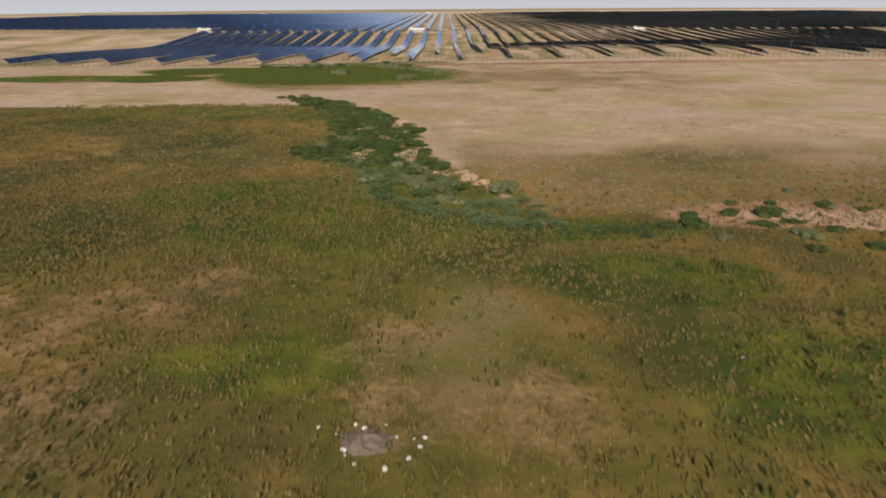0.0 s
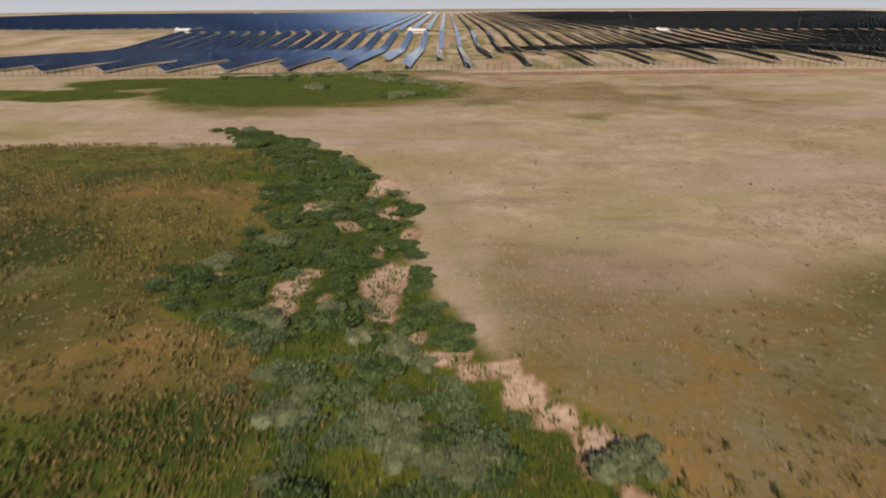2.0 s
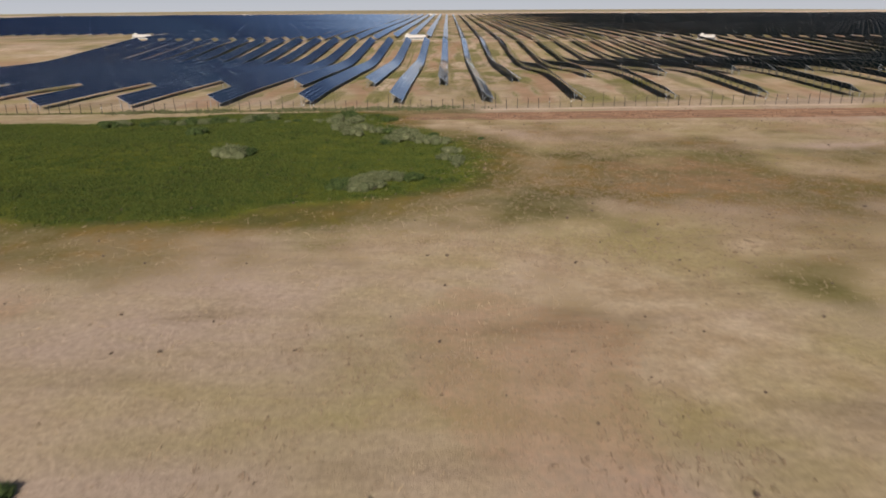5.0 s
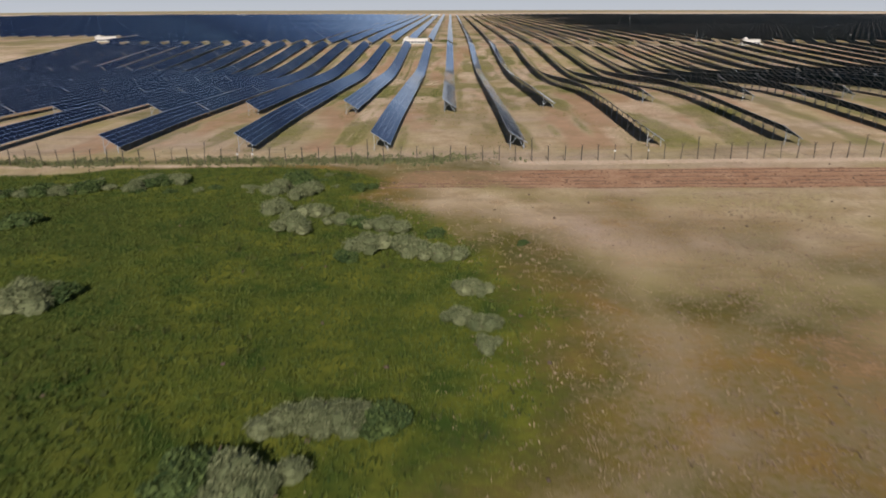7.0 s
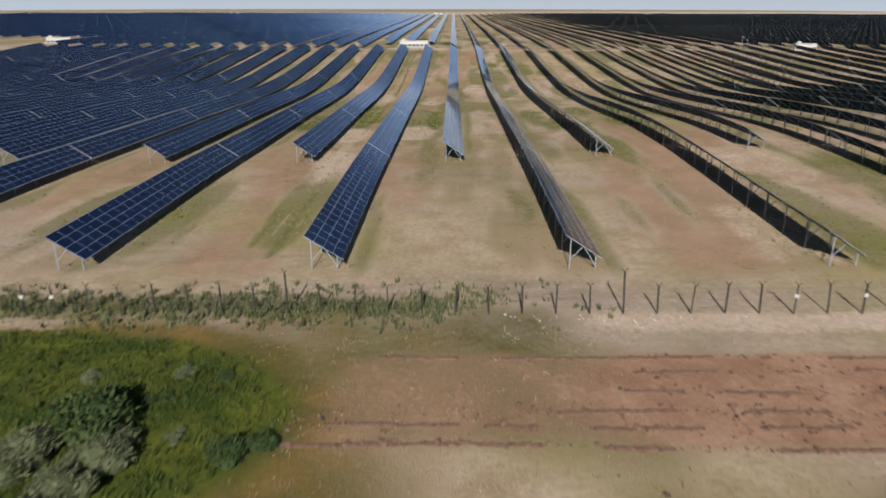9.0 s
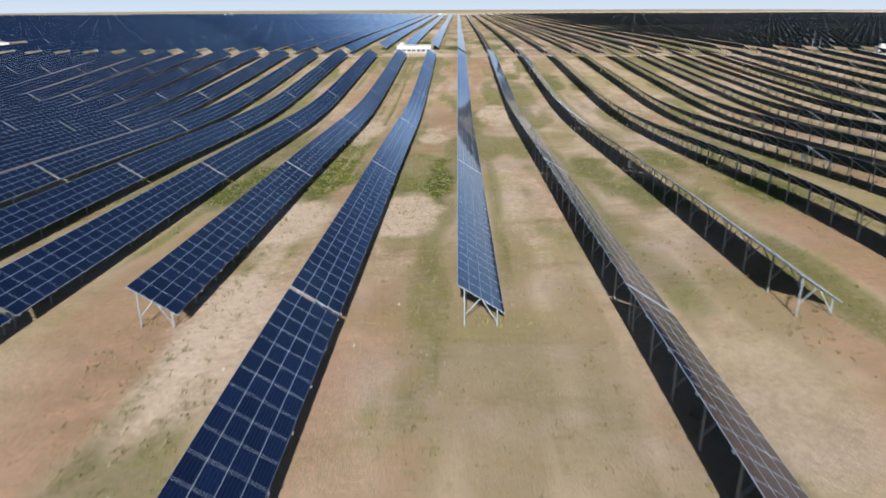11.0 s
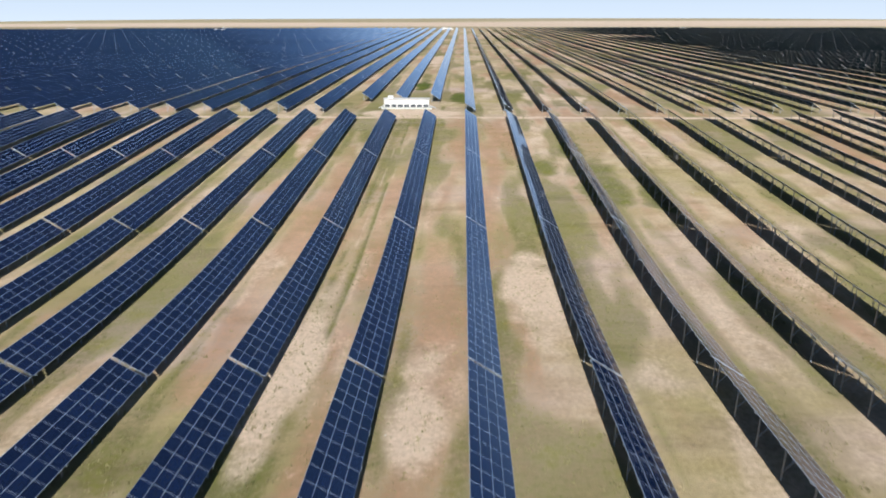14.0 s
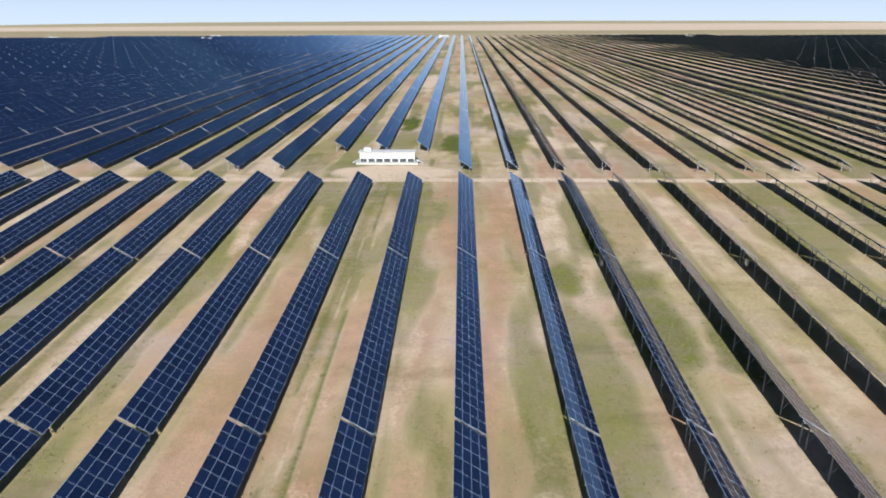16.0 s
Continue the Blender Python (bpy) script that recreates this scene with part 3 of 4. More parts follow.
def near_table(x, y0):
    """A table close to the flight line: each module, leg and brace a part of its own."""
    y1 = y0 + TABLE
    base = tagged(new("solar_table"), LABEL, "solar panel", "tables of the solar field")
    base.location = (x, y0, float(land(x, y0)))
    off = Matrix.Translation(-base.location)
    mids = y0 + (np.arange(ALONG) + 0.5) * TABLE / ALONG
    heights = land(np.full(ALONG, x - WIDE / 2), mids)
    rises = (land(np.full(ALONG, x - WIDE / 2), mids + 1) - land(np.full(ALONG, x - WIDE / 2), mids - 1)) / 2
    for i in range(ALONG):
        y, g, a = mids[i], heights[i], math.atan(rises[i])
        for j in range(ACROSS):
            u = (j + 0.5) / ACROSS
            m = off @ Matrix.Translation((x - WIDE + WIDE * u, y, g + LOW + RISE * (1 - u))) @ Matrix.Rotation(a, 4, "X") @ Matrix.Rotation(TILT, 4, "Y")
            part("module", MODULE, base, m)
    n = 11
    for i in range(n):
        y = y0 + 0.3 + (TABLE - 0.6) * i / (n - 1)
        m = off @ Matrix.Translation((x, y, float(land(x - WIDE / 2, y))))
        for nm, me in (("rear_leg", REAR_LEG), ("front_leg", FRONT_LEG), ("rafter", RAFTER), ("brace", BRACE)):
            part(nm, me, base, m)
    part("purlin_set", bars("purlin_set", purlins(x, y0, y1, 10), STEEL), base, off)
    return base


def plain_table(x, y0):
    """A table farther off: its modules joined, its supports joined."""
    base = tagged(new("solar_table"), LABEL, "solar panel", "tables of the solar field")
    base.location = (x, y0, float(land(x, y0)))
    off = Matrix.Translation(-base.location)
    V, F, S, U = slab(x, y0, y0 + TABLE, ACROSS, ALONG)
    tagged(part("panel_deck", mesh_of("panel_deck", V, F, [GLASS, ALUMINIUM, BACKSHEET], S, U), base, off), kind="stuff")
    tagged(part("frame_grid", mesh_of("frame_grid", *rims(x, y0, y0 + TABLE, ALONG), [ALUMINIUM]), base, off), kind="stuff")
    tagged(part("substructure", mesh_of("substructure", *supports(x, y0, y0 + TABLE, 11), [STEEL]), base, off), kind="stuff")
    return base


def far_row(x, y0, y1):
    """A long row on the far slope."""
    base = tagged(new("solar_row"), "long dark blue row of photovoltaic tables on the far slope", "solar panel", "rows of the far field")
    base.location = (x, y0, float(land(x, y0)))
    off = Matrix.Translation(-base.location)
    arrays, legs, ends = [], [], []
    y = y0
    while y + TABLE <= y1:
        arrays.append(slab(x, y, y + TABLE, 2 if y < 480 else 1, 10 if y < 480 else 3))
        if y < 480:
            legs.append(supports(x, y, y + TABLE, 8))
        else:
            ends.append(((x - WIDE - 0.05, y - 0.2, float(land(x - WIDE / 2, y)) + LOW + RISE - 0.05), (x + 0.05, y - 0.2, float(land(x - WIDE / 2, y)) + LOW - 0.1), 0.18, 0.16))
        y += STEP
    if not arrays:
        return
    V, F, S, U = join(arrays)
    tagged(part("panel_deck", mesh_of("panel_deck", V, F, [GLASS, ALUMINIUM, BACKSHEET], S, U), base, off), kind="stuff")
    if ends:
        ev, ef = box_set(ends)
        legs.append((np.array([tuple(v) for v in ev]), np.array(ef)))
    tagged(part("substructure", mesh_of("substructure", *join(legs), [STEEL]), base, off), kind="stuff")


def front_of(k):
    """Odd rows reach one table nearer to the fence than even ones."""
    return 0 if k % 2 else 1


for k in range(-17, 31):
    for j in range(front_of(k), 6):
        (near_table if -2 <= k <= 2 else plain_table)(k * PITCH, j * STEP)
for k in range(-62, 68):
    x = k * PITCH
    start = 262.0
    if k in (-1, -2, -3):
        start = 283.0
    if k < -17:
        start = 320.0
    far_row(x, start, 1128 - 0.00022 * x * x)


# ---------------------------------------------------------------- fence
def post_mesh(tall):
    return bars("post", [((0, 0, -0.3), (0, 0, tall), 0.10, 0.10, (0, 1, 0)), ((0, 0, tall - 0.02), (0.22, -0.1, tall + 0.26), 0.045, 0.045, (1, 0, 0)), ((0, 0, tall - 0.02), (-0.22, 0.1, tall + 0.26), 0.045, 0.045, (1, 0, 0))], POST_WOOD)


POST, TALL_POST = post_mesh(2.1), post_mesh(3.1)
SIGN = bars("sign_plate", [((-0.14, -0.07, 1.35), (0.14, -0.07, 1.35), 0.02, 0.26)], WHITE_PAINT)
FENCE_Y, SPACING = -8.2, 2.34


def strand(points, w):
    """One continuous wire through points, square in section."""
    v = [(x, y + a * w / 2, z + b * w / 2) for x, y, z in points for a, b in ((-1, -1), (1, -1), (1, 1), (-1, 1))]
    f = [(4 * i + j, 4 * i + (j + 1) % 4, 4 * i + 4 + (j + 1) % 4, 4 * i + 4 + j) for i in range(len(points) - 1) for j in range(4)]
    return mesh_of("wire", v, f, [WIRE])


def build_fence():
    base = tagged(new("fence"), "dark post and wire fence along the solar field", "fence")
    base.location = (0, FENCE_Y, 0)
    rnd = random.Random(5)
    tops = []
    for i in range(-84, 118):
        x = 10.35 + i * SPACING
        g = float(land(x, FENCE_Y))
        m = pose(x, rnd.uniform(-0.06, 0.06), g, rnd.uniform(-3, 3), rnd.uniform(-4, 4), rnd.uniform(-30, 30))
        tall = i % 10 == 0
        p = part("post", TALL_POST if tall else POST, base, m)
        tops.append((x, g))
        if i in (5, 7, -17, -18, 25, 27, -37):
            part("sign_plate", SIGN, p, label="small white plate")
    for h in (0.5, 1.0, 1.5, 1.9):
        part("wire", strand([(x, 0.06, g + h) for x, g in tops], 0.012), base)


build_fence()


# ---------------------------------------------------------------- stations
def station(x, y, turn=0, long=11.0):
    """A low white inverter station: container with a band of dark louvres on a plinth."""
    g = float(land(x, y))
    base = tagged(new("inverter_station"), "long low white inverter station with dark louvres beside the service road", "building", "inverter stations")
    base.matrix_basis = pose(x, y, g, 0, 0, turn)
    h = long / 2
    part("plinth", bars("plinth", [((-h - 0.8, 0, 0.2), (h + 0.8, 0, 0.2), 4.2, 0.5)], CONCRETE), base)
    part("body", bars("body", [((-h, 0, 1.6), (h, 0, 1.6), 2.6, 2.3)], WHITE_PAINT), base)
    part("roof", bars("roof", [((-h - 0.25, 0, 2.82), (h + 0.25, 0, 2.82), 3.3, 0.14)], WHITE_PAINT), base)
    louvre = bars("louvre", [((-0.74, -1.32, 0.86), (0.74, -1.32, 0.86), 0.06, 0.78)], DARK)
    n = int(long / 1.7)
    for i in range(n):
        part("louvre", louvre, base, pose(-h + (i + 0.5) * long / n, 0, 0))
    ramp_l = bars("stair", [((0, 0, 0.05), (1.6, 0, 0.8), 1.2, 0.12)], WHITE_PAINT)
    part("stair", ramp_l, base, pose(-h - 1.9, 0, 0))
    part("stair", ramp_l, base, pose(h + 1.9, 0, 0, 0, 0, 180))
    part("transformer", bars("transformer", [((-h + 1.0, 0.2, 3.2), (-h + 2.6, 0.2, 3.2), 1.3, 0.9)], WHITE_PAINT), base)


station(-19.8, 271.5, 0, 13)
station(-196, 292, 12)
station(152, 257, 0, 9)
for sx, sy in ((-330, 1010), (-350, 1100), (-26, 1080), (215, 1100), (300, 1050), (590, 1000), (-600, 950), (-560, 1060)):
    station(sx, sy, 0, 14)


# ---------------------------------------------------------------- shrubs
def shrub_mesh(seed, mat, leaves=1300, flat=0.8, fine=1.0):
    """Dense rounded lobes, each an uneven lump of twigs bristling with small leaves."""
    r = random.Random(seed)
    lobes = [(0, 0, 0.28, 0.5)] + [(r.uniform(-0.55, 0.55), r.uniform(-0.55, 0.55), r.uniform(0.12, 0.4), r.uniform(0.28, 0.45)) for _ in range(6)]
    v, f = [], []
    for lx, ly, lz, lr in lobes:
        bm = bmesh.new()
        bmesh.ops.create_icosphere(bm, subdivisions=2, radius=lr * 0.86)
        n0 = len(v)
        for q in bm.verts:
            k = 1 + 0.3 * (noise.noise(q.co * 7 + Vector((seed, lx * 9, ly * 9))))
            v.append(Vector((lx, ly, lz * flat)) + Vector((q.co.x, q.co.y, q.co.z * flat)) * k)
        for p in bm.faces:
            a = [q.index + n0 for q in p.verts]
            f.append((a[0], a[1], a[2], a[2]))
        bm.free()
    tri = [t[:3] for t in f]
    for _ in range(leaves):
        lx, ly, lz, lr = r.choice(lobes)
        d = Vector((r.gauss(0, 1), r.gauss(0, 1), abs(r.gauss(0, 1)) * 0.9 + 0.05)).normalized()
        c = Vector((lx, ly, lz * flat)) + Vector((d.x, d.y, d.z * flat)) * lr * r.uniform(0.78, 1.08)
        c.z = max(c.z, 0.03)
        a = (d * 0.8 + Vector((r.uniform(-1, 1), r.uniform(-1, 1), r.uniform(-0.2, 1)))).normalized()
        b = a.cross(Vector((r.uniform(-1, 1), r.uniform(-1, 1), r.uniform(-1, 1)))).normalized()
        s = r.uniform(0.035, 0.085) * fine
        n0 = len(v)
        v += [c - b * s * 0.6, c + b * s * 0.6, c + a * s * 1.9]
        tri.append((n0, n0 + 1, n0 + 2))
    return mesh_of("shrub", v, tri, [mat])


def stems_mesh(seed):
    r = random.Random(seed)
    return bars("stems", [((0, 0, -0.1), (r.uniform(-0.5, 0.5), r.uniform(-0.5, 0.5), r.uniform(0.25, 0.5)), 0.03, 0.03) for _ in range(7)], TWIG)


GREENS = [shrub_mesh(s, BUSH_GREEN) for s in (1, 2, 3, 4)]
GREYS = [shrub_mesh(s, BUSH_GREY, 2600, 0.85, 0.6) for s in (11, 12, 13)]
STEMS = [stems_mesh(s) for s in (21, 22)]
RND = random.Random(3)


def shrub(x, y, size, tall=1.0, grey=False, label=""):
    me = RND.choice(GREYS if grey else GREENS)
    ob = tagged(new("shrub"), label or ("grey-green rounded shrub in the meadow" if grey else "dark green low shrub by the washed-out gully"), "shrub", "shrubs of the meadow")
    ob.matrix_basis = pose(x, y, float(land(x, y)) - 0.05, 0, 0, RND.uniform(0, 360)) @ Matrix.Diagonal((size, size, size * tall, 1))
    part("foliage", me, ob)
    part("stem", RND.choice(STEMS), ob)
    return ob


for bx, by, bs, grey in ((-20.0, -33.0, 2.1, 1), (-18.8, -27.0, 2.0, 1), (-16.5, -39.8, 2.6, 1), (-15.6, -35.1, 2.0, 1), (-12.2, -37.9, 1.9, 1), (-10.2, -38.4, 1.5, 0), (-7.8, -39.7, 2.3, 1), (-8.5, -45.5, 2.3, 1), (-5.3, -45.4, 2.3, 1),
                         (-2.1, -47.8, 2.0, 1), (-10.4, -47.9, 1.4, 0), (-2.7, -41.5, 1.2, 0), (-0.0, -54.8, 1.5, 1), (1.0, -55.3, 1.2, 1), (-0.8, -60.1, 1.4, 1), (1.4, -61.2, 1.5, 1), (1.0, -64.0, 1.2, 1), (-9.6, -72.8, 1.9, 1),
                         (-8.2, -72.7, 2.1, 1), (-6.7, -73.0, 2.0, 1), (-5.1, -72.8, 1.7, 0), (-4.4, -72.3, 1.2, 0), (-12.6, -76.9, 2.0, 0), (-10.9, -77.5, 2.2, 1), (-9.7, -77.9, 1.9, 1), (-12.9, -78.3, 1.7, 0), (-33.2, -58.1, 2.4, 1),
                         (-32.0, -57.4, 2.6, 1), (-30.5, -56.7, 1.8, 0), (-44.1, -38.8, 2.0, 0), (5.4, -43.6, 0.8, 0), (-12.2, -24.3, 1.3, 0), (-10.8, -23.6, 0.9, 0), (-19.5, -22.2, 2.6, 0), (-21.5, -24.5, 2.4, 1), (-17.8, -24.8, 2.2, 1)):
    shrub(bx, by, bs * 1.1, RND.uniform(0.75, 1.0), bool(grey))
for i in range(26):
    x = RND.uniform(-66, -34)
    shrub(x, -20.5 + 0.75 * (x + 36) * 0.8 * 0.5 + RND.uniform(-1.5, 1.5), RND.uniform(1.2, 2.4), RND.uniform(0.7, 1.0), RND.random() < 0.4, "low shrub in the hedge along the green hollow")
for i in range(170):
    y = RND.uniform(-226, -123)
    x = RND.uniform(float(scrub_x(y)), float(wash_x(y)))
    if float(covers(np.array([x]), np.array([y]))[1][0]) > 0.45:
        continue
    shrub(x, y, RND.uniform(0.8, 2.2), RND.uniform(0.5, 0.95), RND.random() < (0.75 if y < -198 else 0.12))
for i in range(22):
    shrub(RND.gauss(36, 5), RND.gauss(-224, 4), RND.uniform(0.7, 1.7), RND.uniform(0.6, 1.0), RND.random() < 0.3, "dark low shrub on a bare sandy rise")
for i in range(12):
    shrub(RND.gauss(17, 3.5), RND.gauss(-227.5, 1.2), RND.uniform(0.8, 1.4), RND.uniform(0.5, 0.8))
for i in range(26):
    shrub(RND.uniform(-48, -13), RND.uniform(-26, -15), RND.uniform(0.5, 1.1), 0.7, RND.random() < 0.6)


def scrub(count, seed):
    """The low joined growth between the shrubs of the gully."""
    r = random.Random(seed)
    P = []
    ys = np.array([r.uniform(-227, -123) for _ in range(count)])
    xs = np.array([r.uniform(float(scrub_x(y)) - 2, float(wash_x(y)) + 0.6) for y in ys])
    bare = covers(xs, ys)[1] > 0.5
    ground = land(xs, ys)
    for x, y, b, g in zip(xs, ys, bare, ground):
        src = r.choice(GREENS)
        a, k = r.uniform(0, 6.28), r.uniform(0.6, 1.6)
        if b:
            continue
        v = np.zeros(len(src.vertices) * 3, np.float32)
        src.vertices.foreach_get("co", v)
        v = v.reshape(-1, 3)[-3 * 700:]
        c, n = math.cos(a) * k, math.sin(a) * k
        w = np.stack([v[:, 0] * c - v[:, 1] * n + x, v[:, 0] * n + v[:, 1] * c + y, v[:, 2] * k * 0.7 + g - 0.04], -1)
        P.append((w, np.arange(len(w)).reshape(-1, 3)))
    for nm, mat, pick, lab in (("scrub", BUSH_GREEN, [p for i, p in enumerate(P) if p[0][0, 1] >= -199 and i % 3], "dense dark green scrub between the shrubs of the gully"),
                               ("sage_scrub", BUSH_SAGE, [p for i, p in enumerate(P) if p[0][0, 1] < -199 or i % 3 == 0], "soft sage-green scrub in and before the gully")):
        V, F = join(pick)
        tagged(new(nm, mesh_of(nm, V, F, [mat])), lab, "scrub", kind="stuff")


scrub(360, 9)

# ---------------------------------------------------------------- grass
def tufts(name, mat, count, box, keep, height, label, seed):
    """Scattered tufts of blades, as one sheet of growth."""
    r = np.random.RandomState(seed)
    x = r.uniform(box[0], box[1], count)
    y = r.uniform(box[2], box[3], count)
    ok = r.rand(count) < keep(x, y)
    x, y = x[ok], y[ok]
    n, blades = len(x), 5
    z = land(x, y)
    hgt = height * r.uniform(0.5, 1.3, n)
    V = np.zeros((n, blades, 3, 3))
    for b in range(blades):
        a = r.uniform(0, 2 * math.pi, n)
        ox, oy = r.normal(0, 0.16, n), r.normal(0, 0.16, n)
        w = hgt * r.uniform(0.12, 0.26, n)
        lean = hgt * r.uniform(0.0, 0.7, n)
        la = r.uniform(0, 2 * math.pi, n)
        V[:, b, 0] = np.stack([x + ox - np.cos(a) * w, y + oy - np.sin(a) * w, z - 0.03], -1)
        V[:, b, 1] = np.stack([x + ox + np.cos(a) * w, y + oy + np.sin(a) * w, z - 0.03], -1)
        V[:, b, 2] = np.stack([x + ox + np.cos(la) * lean, y + oy + np.sin(la) * lean, z + hgt], -1)
    me = mesh_of(name, V.reshape(-1, 3), np.arange(n * blades * 3).reshape(-1, 3), [mat])
    tagged(new(name, me), label, "grass", kind="stuff")


tufts("heath_grass", HEATH_BLADES, 80000, (-110, 90, -290, -190), lambda x, y: covers(x, y)[2] * 0.9 * (1 - smooth(-222, -192, y + 16 * (fbm(x, y, 12, 3) - 0.5))), 0.28, "brown and olive rough grass of the meadow", 1)
tufts("green_grass", GREEN_BLADES, 70000, (-110, 40, -235, -125), lambda x, y: np.clip(covers(x, y)[0] * 2 - 0.9, 0, 1), 0.28, "green rough grass beside the gully", 2)
tufts("hollow_grass", GREEN_BLADES, 95000, (-100, 20, -100, -6), lambda x, y: np.clip(covers(x, y)[0] * 2 - 0.95, 0, 1), 0.24, "lush green grass in the hollow", 3)
tufts("straw_grass", STRAW_BLADES, 60000, (-60, 80, -215, -10), lambda x, y: (lambda c: (1 - c[0]) * (1 - c[1]) * 0.5)(covers(x, y)), 0.15, "short dry straw on the steppe", 4)
tufts("verge_grass", VERGE, 9000, (-75, 12, -11.5, -2), lambda x, y: 0.8 * np.exp(-((y + 7.0) / 2.4) ** 2) * (1 - smooth(-2, 12, x)) * smooth(0.3, 0.55, fbm(x, y, 5, 3)), 0.42, "tall grey-green weeds along the fence", 6)
tufts("meadow_tussocks", HEATH_BLADES, 34000, (-85, 8, -240, -134), lambda x, y: (x < scrub_x(y)) * smooth(0.35, 0.6, fbm(x, y, 4, 3)) * 0.9, 0.36, "brown-tipped tussocks of the rough meadow", 14)
tufts("dry_tussocks", TUSSOCK, 90000, (-12, 75, -222, -26), lambda x, y: (1 - covers(x, y)[0]) * smooth(0.44, 0.64, fbm(x, y, 11, 4)) * 0.8, 0.17, "dry brown and mauve tussocks on the steppe", 15)
tufts("dark_clumps", SEDGE, 13000, (-90, 80, -285, -134), lambda x, y: (lambda c: np.clip((c[2] + c[0]) * 2 - 0.9, 0, 1) * 0.8 * smooth(0.46, 0.62, fbm(x, y, 9, 3)) * (1 - (x > scrub_x(y)) * smooth(-222, -192, y + 16 * (fbm(x, y, 12, 3) - 0.5))))(covers(x, y)), 0.4, "dark sedge clumps scattered through the rough grass", 7)
tufts("hollow_clumps", SEDGE, 7000, (-90, 20, -100, -12), lambda x, y: (lambda c: np.clip(c[0] * 2 - 1, 0, 1) * 0.7 * smooth(0.5, 0.64, fbm(x, y, 8, 3)))(covers(x, y)), 0.38, "dark sedge clumps in the green hollow", 8)
tufts("heath_clumps", TUSSOCK, 14000, (5, 60, -100, -25), lambda x, y: (lambda c: c[2] * 0.7)(covers(x, y)), 0.16, "brown tussocks on the steppe", 10)
tufts("lane_grass", LANE_BLADES, 110000, (-50, 50, -6, 260), lambda x, y: (lambda c: np.clip(np.maximum(c[0], c[2]) * 2 - 0.5, 0, 1) * 0.9)(covers(x, y)), 0.2, "weeds and dry grass between the rows", 5)


# ---------------------------------------------------------------- turned earth, litter and small things
def lump_mesh(seed, mat):
    """An uneven lump, about one unit across."""
    bm = bmesh.new()
    bmesh.ops.create_icosphere(bm, subdivisions=1, radius=0.5)
    r = random.Random(seed)
    for v in bm.verts:
        v.co *= r.uniform(0.65, 1.15)
        v.co.z *= 0.7
    me = bpy.data.meshes.new("lump")
    bm.to_mesh(me)
    bm.free()
    me.materials.append(mat)
    return me


def scatter(name, seed, places, mat, label, category):
    """Many small lumps as one spread of loose stuff; places are (x, y, size)."""
    base = lump_mesh(seed, mat)
    bv = np.array([tuple(v.co) for v in base.vertices])
    bf = np.array([tuple(p.vertices) for p in base.polygons])
    bpy.data.meshes.remove(base)
    p = np.array(places)
    r = np.random.RandomState(seed)
    a = r.uniform(0, 6.28, len(p))
    squash = r.uniform(0.6, 1.3, (len(p), 3))
    B = bv[None] * squash[:, None] * p[:, 2][:, None, None]
    X = B[..., 0] * np.cos(a)[:, None] - B[..., 1] * np.sin(a)[:, None] + p[:, 0][:, None]
    Y = B[..., 0] * np.sin(a)[:, None] + B[..., 1] * np.cos(a)[:, None] + p[:, 1][:, None]
    Z = B[..., 2] + (land(p[:, 0], p[:, 1]) + p[:, 2] * 0.15)[:, None]
    F = (np.arange(len(p))[:, None, None] * len(bv) + bf[None]).reshape(-1, 3)
    tagged(new(name, mesh_of(name, np.stack([X, Y, Z], -1).reshape(-1, 3), F, [mat])), label, category, kind="stuff")


RED_CLOD = plain("red_clod", (0.20, 0.108, 0.068), 0.95, 0, 0.4, 5.0, 0.02)
rr = np.random.RandomState(12)
clods = []
for fy, spread_y, n in ((-23.3, 0.14, 800), (-21.6, 0.5, 700), (-20.2, 0.4, 700), (-18.2, 0.4, 600), (-16.0, 0.35, 500), (-14.4, 0.14, 600)):
    fx = rr.uniform(-10 if fy < -20 else 8, 95, n)
    clods += list(zip(fx, fy + rr.normal(0, spread_y, n) + 0.12 * np.sin(fx * 0.22 + fy), rr.gamma(2.0, 0.06, n) + 0.06))
scatter("clods", 31, clods, RED_CLOD, "loose red clods along the turned furrows", "soil")
dark_bits = [(rr.uniform(-60, 80), rr.uniform(-200, -12), rr.uniform(0.12, 0.4)) for _ in range(500)]
scatter("dung_and_clods", 32, dark_bits, CLOD, "dark dry clods scattered over the steppe", "soil")
pale = [(rr.uniform(-60, 60), rr.uniform(0, 250), rr.uniform(0.06, 0.2)) for _ in range(120)]
pale += [(20.4, -252.2, 0.35)]
pale += [(rr.uniform(2, 70), rr.normal(-9.0, 0.5), rr.uniform(0.05, 0.16)) for _ in range(160)]
scatter("pale_stones", 33, pale, STONE, "pale stones and rubble lying on the ground", "stones")


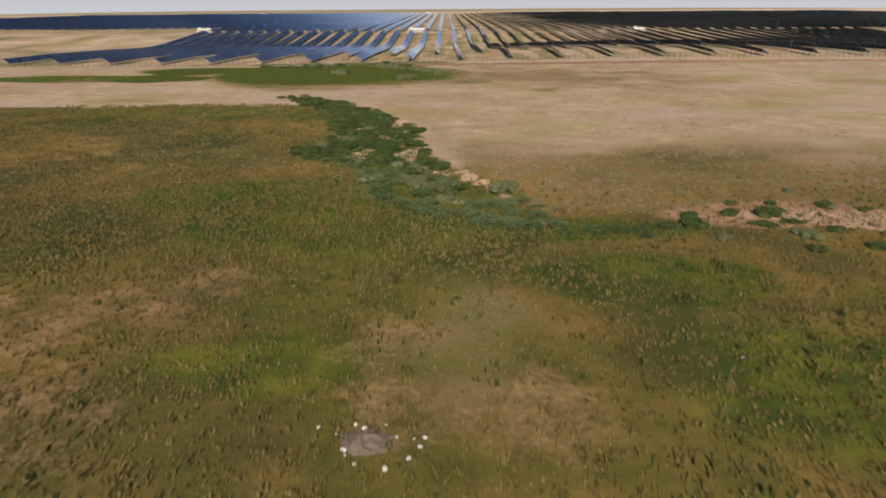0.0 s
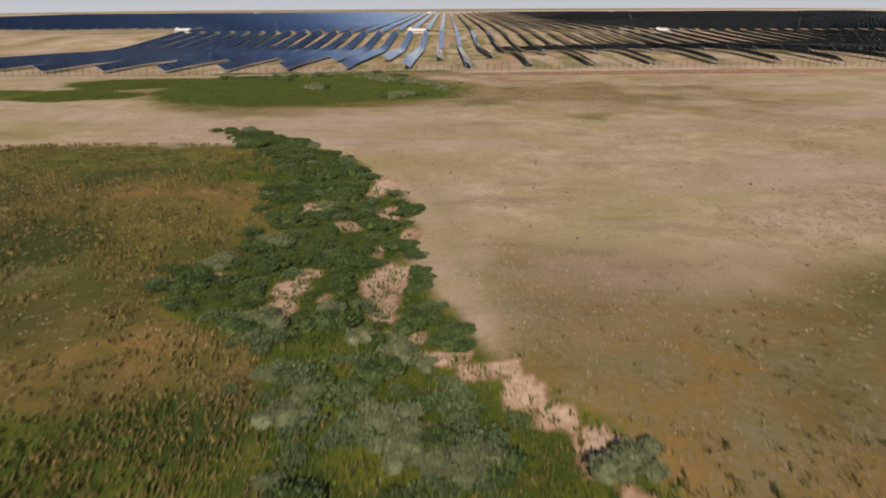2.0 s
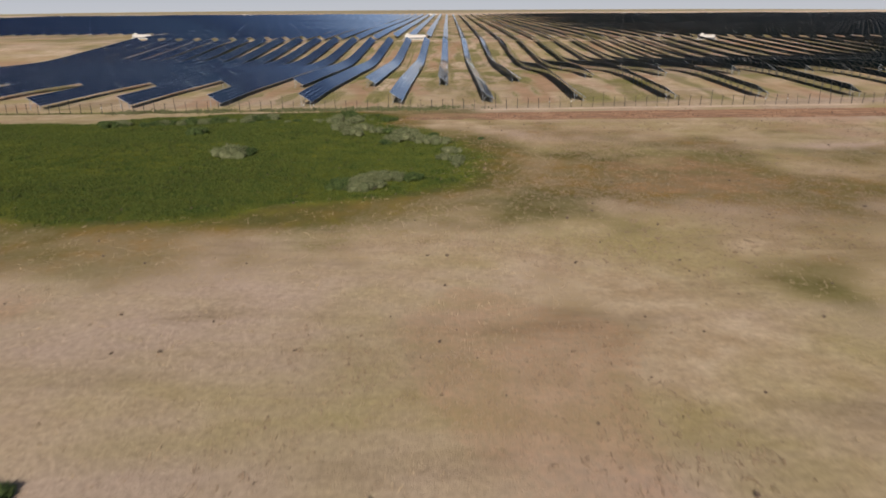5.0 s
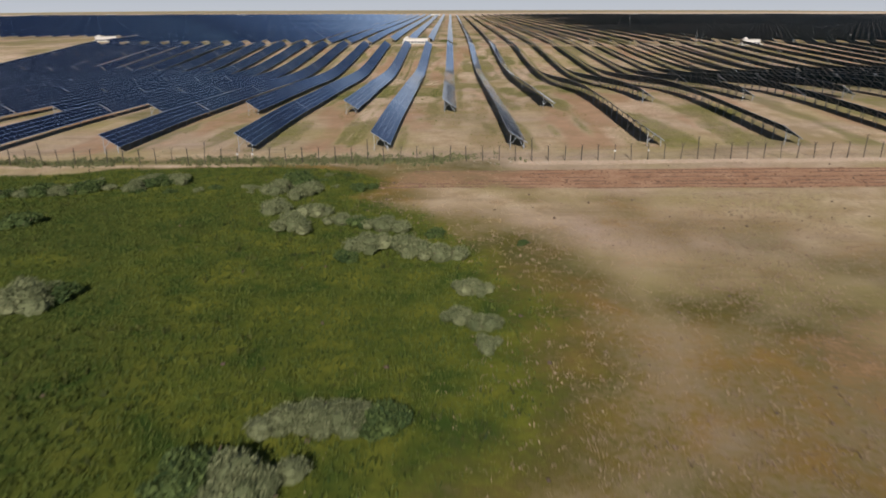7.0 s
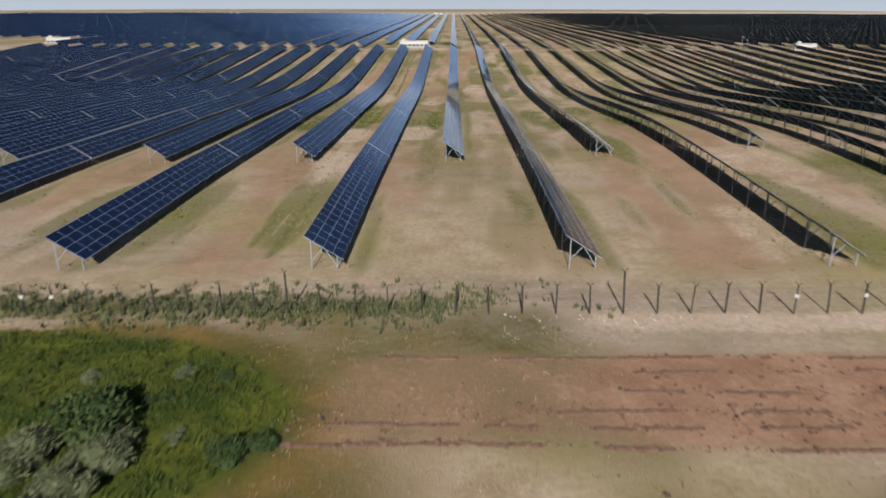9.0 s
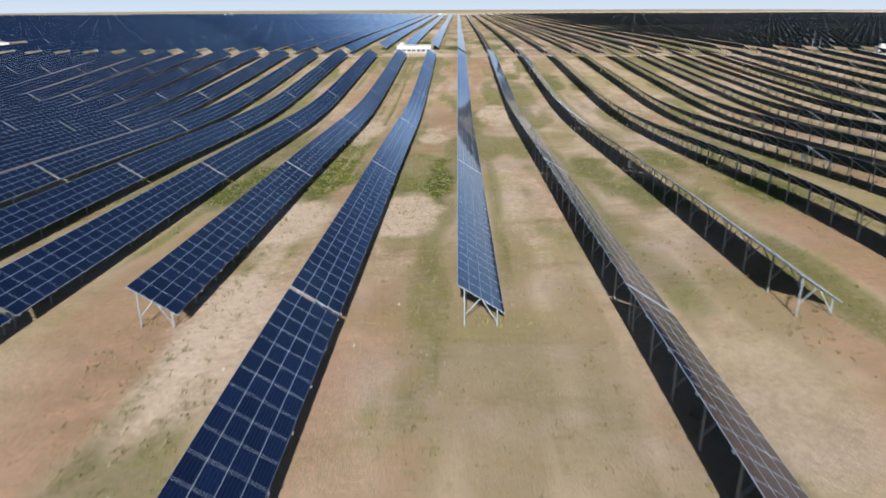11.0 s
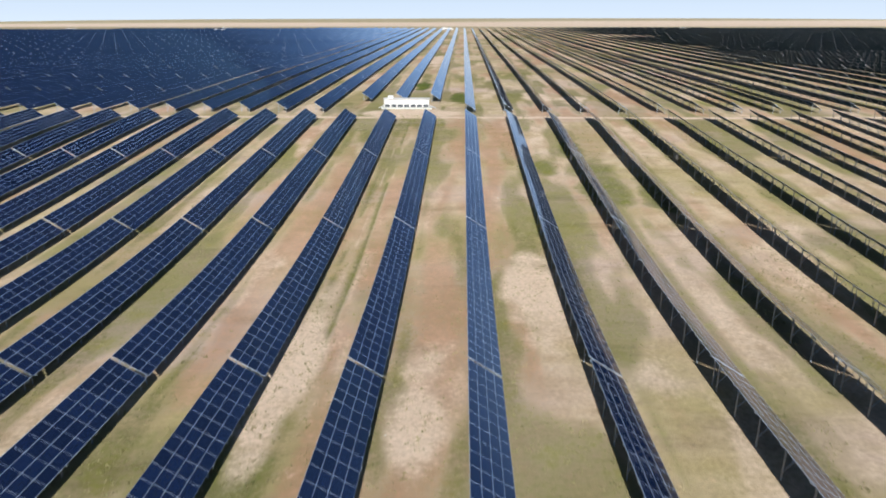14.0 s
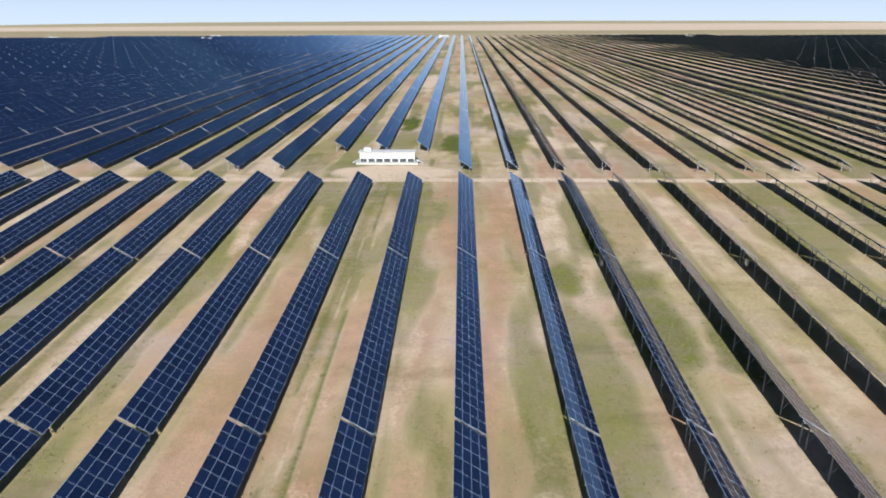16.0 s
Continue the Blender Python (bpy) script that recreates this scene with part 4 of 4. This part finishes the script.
def furrow(x0, x1, y, high, wide):
    """A long low ridge of turned soil."""
    xs = np.arange(x0, x1, 0.5)
    r = np.random.RandomState(int(abs(y) * 10))
    yc = y + 0.12 * np.sin(xs * 0.22 + y) + r.normal(0, 0.05, len(xs))
    g = land(xs, yc)
    h = high * r.uniform(0.2, 1.3, len(xs)) * (fbm(xs, xs * 0 + y, 4, 2) > 0.42) - 0.02
    rows = [np.stack([xs, yc + o * wide, g + z], -1) for o, z in ((-0.5, -0.05), (-0.18, 0.8 * h), (0.12, h), (0.5, -0.05))]
    V = np.concatenate(rows)
    n = len(xs)
    F = np.array([(q * n + i, q * n + i + 1, (q + 1) * n + i + 1, (q + 1) * n + i) for q in range(3) for i in range(n - 1)])
    tagged(new("furrow", mesh_of("furrow", V, F, [RED_CLOD])), "long low ridge of turned red earth beside the fence", "soil", "furrows")


for fy, fx in ((-23.3, -10), (-21.6, -8), (-20.2, 4), (-18.2, 8), (-16.0, 9), (-14.4, -6)):
    furrow(fx, 110, fy, 0.10, 0.6)


def inverter_box(x, y):
    """A white string inverter hung on a rear leg."""
    g = float(land(x - WIDE / 2, y))
    ob = tagged(new("inverter_box"), "white string inverter box hung on a steel leg", "inverter", "inverter boxes")
    ob.location = (x + HI_X - 0.2, y, g)
    part("case", bars("case", [((0, -0.36, 1.45), (0, 0.36, 1.45), 0.26, 0.85)], WHITE_PAINT), ob)
    part("bracket", bars("bracket", [((0.13, -0.3, 1.6), (0.13, 0.3, 1.6), 0.05, 0.06), ((0.13, -0.3, 1.2), (0.13, 0.3, 1.2), 0.05, 0.06), ((0.13, 0, 0.6), (0.13, 0, 1.9), 0.05, 0.05, (0, 1, 0))], STEEL), ob)
    part("cable", bars("cable", [((0, 0.1, -0.1), (0, 0.1, 1.05), 0.06, 0.06, (0, 1, 0))], DARK), ob)


for k in range(2, 20, 2):
    inverter_box(k * PITCH, 85.0)
    inverter_box(k * PITCH, 207.5)
for k in range(1, 16, 2):
    inverter_box(k * PITCH, 330.0)


def mast(x, y, high):
    g = float(land(x, y))
    ob = tagged(new("lightning_mast"), "thin grey steel mast beside the service road", "mast", "masts")
    ob.location = (x, y, g)
    part("pole", bars("pole", [((0, 0, -0.3), (0, 0, high * 0.6), 0.16, 0.16, (0, 1, 0)), ((0, 0, high * 0.6), (0, 0, high), 0.08, 0.08, (0, 1, 0))], STEEL), ob)
    part("base_plate", bars("base_plate", [((-0.3, 0, 0.05), (0.3, 0, 0.05), 0.6, 0.12)], CONCRETE), ob)


mast(124, 256, 8)
mast(127, 257, 6)


def dead_stalk(x, y):
    g = float(land(x, y))
    ob = tagged(new("dead_stalk"), "dark dry forked stalk standing in the straw", "plant")
    ob.location = (x, y, g)
    part("stalk", bars("stalk", [((0, 0, -0.1), (0.05, 0, 1.0), 0.06, 0.06), ((0.02, 0, 0.3), (0.35, 0.05, 0.95), 0.04, 0.04)], TWIG), ob)


dead_stalk(11.3, -162)
dead_stalk(13.0, -150)


def litter_heap(x, y):
    """A low heap of dumped earth with pale scraps round it."""
    g = float(land(x, y))
    ob = tagged(new("litter_heap"), "low heap of grey earth with pale scraps in the grass", "rubbish")
    ob.location = (x, y, g)
    r = random.Random(41)
    n, rings = 16, 5
    v, f = [Vector((0, 0, 0.42))], []
    for q in range(1, rings + 1):
        for i in range(n):
            a, k = 2 * math.pi * i / n, q / rings
            v.append(Vector((1.5 * k * math.cos(a) * r.uniform(0.8, 1.2), 1.2 * k * math.sin(a) * r.uniform(0.8, 1.2), 0.42 * (1 - k) * r.uniform(0.5, 1.4) - 0.06 * (q == rings))))
    for i in range(n):
        f.append((0, 1 + i, 1 + (i + 1) % n))
        for q in range(rings - 1):
            a, b = 1 + q * n + i, 1 + q * n + (i + 1) % n
            f += [(a, a + n, b + n), (a, b + n, b)]
    part("mound", mesh_of("mound", v, f, [EARTH]), ob)
    scrap = lump_mesh(43, STONE)
    for i in range(14):
        a, d, k = r.uniform(0, 6.28), r.uniform(0.9, 2.3), r.uniform(0.16, 0.5)
        part("scrap", scrap, ob, pose(d * 1.3 * math.cos(a), d * math.sin(a), 0.1, 0, 0, r.uniform(0, 360)) @ Matrix.Diagonal((k, k * 0.7, k * 0.6, 1)), "pale scrap")


EARTH = plain("grey_earth", (0.17, 0.12, 0.085), 0.95, 0, 0.35, 4.0, 0.02)
litter_heap(-1.2, -260.2)
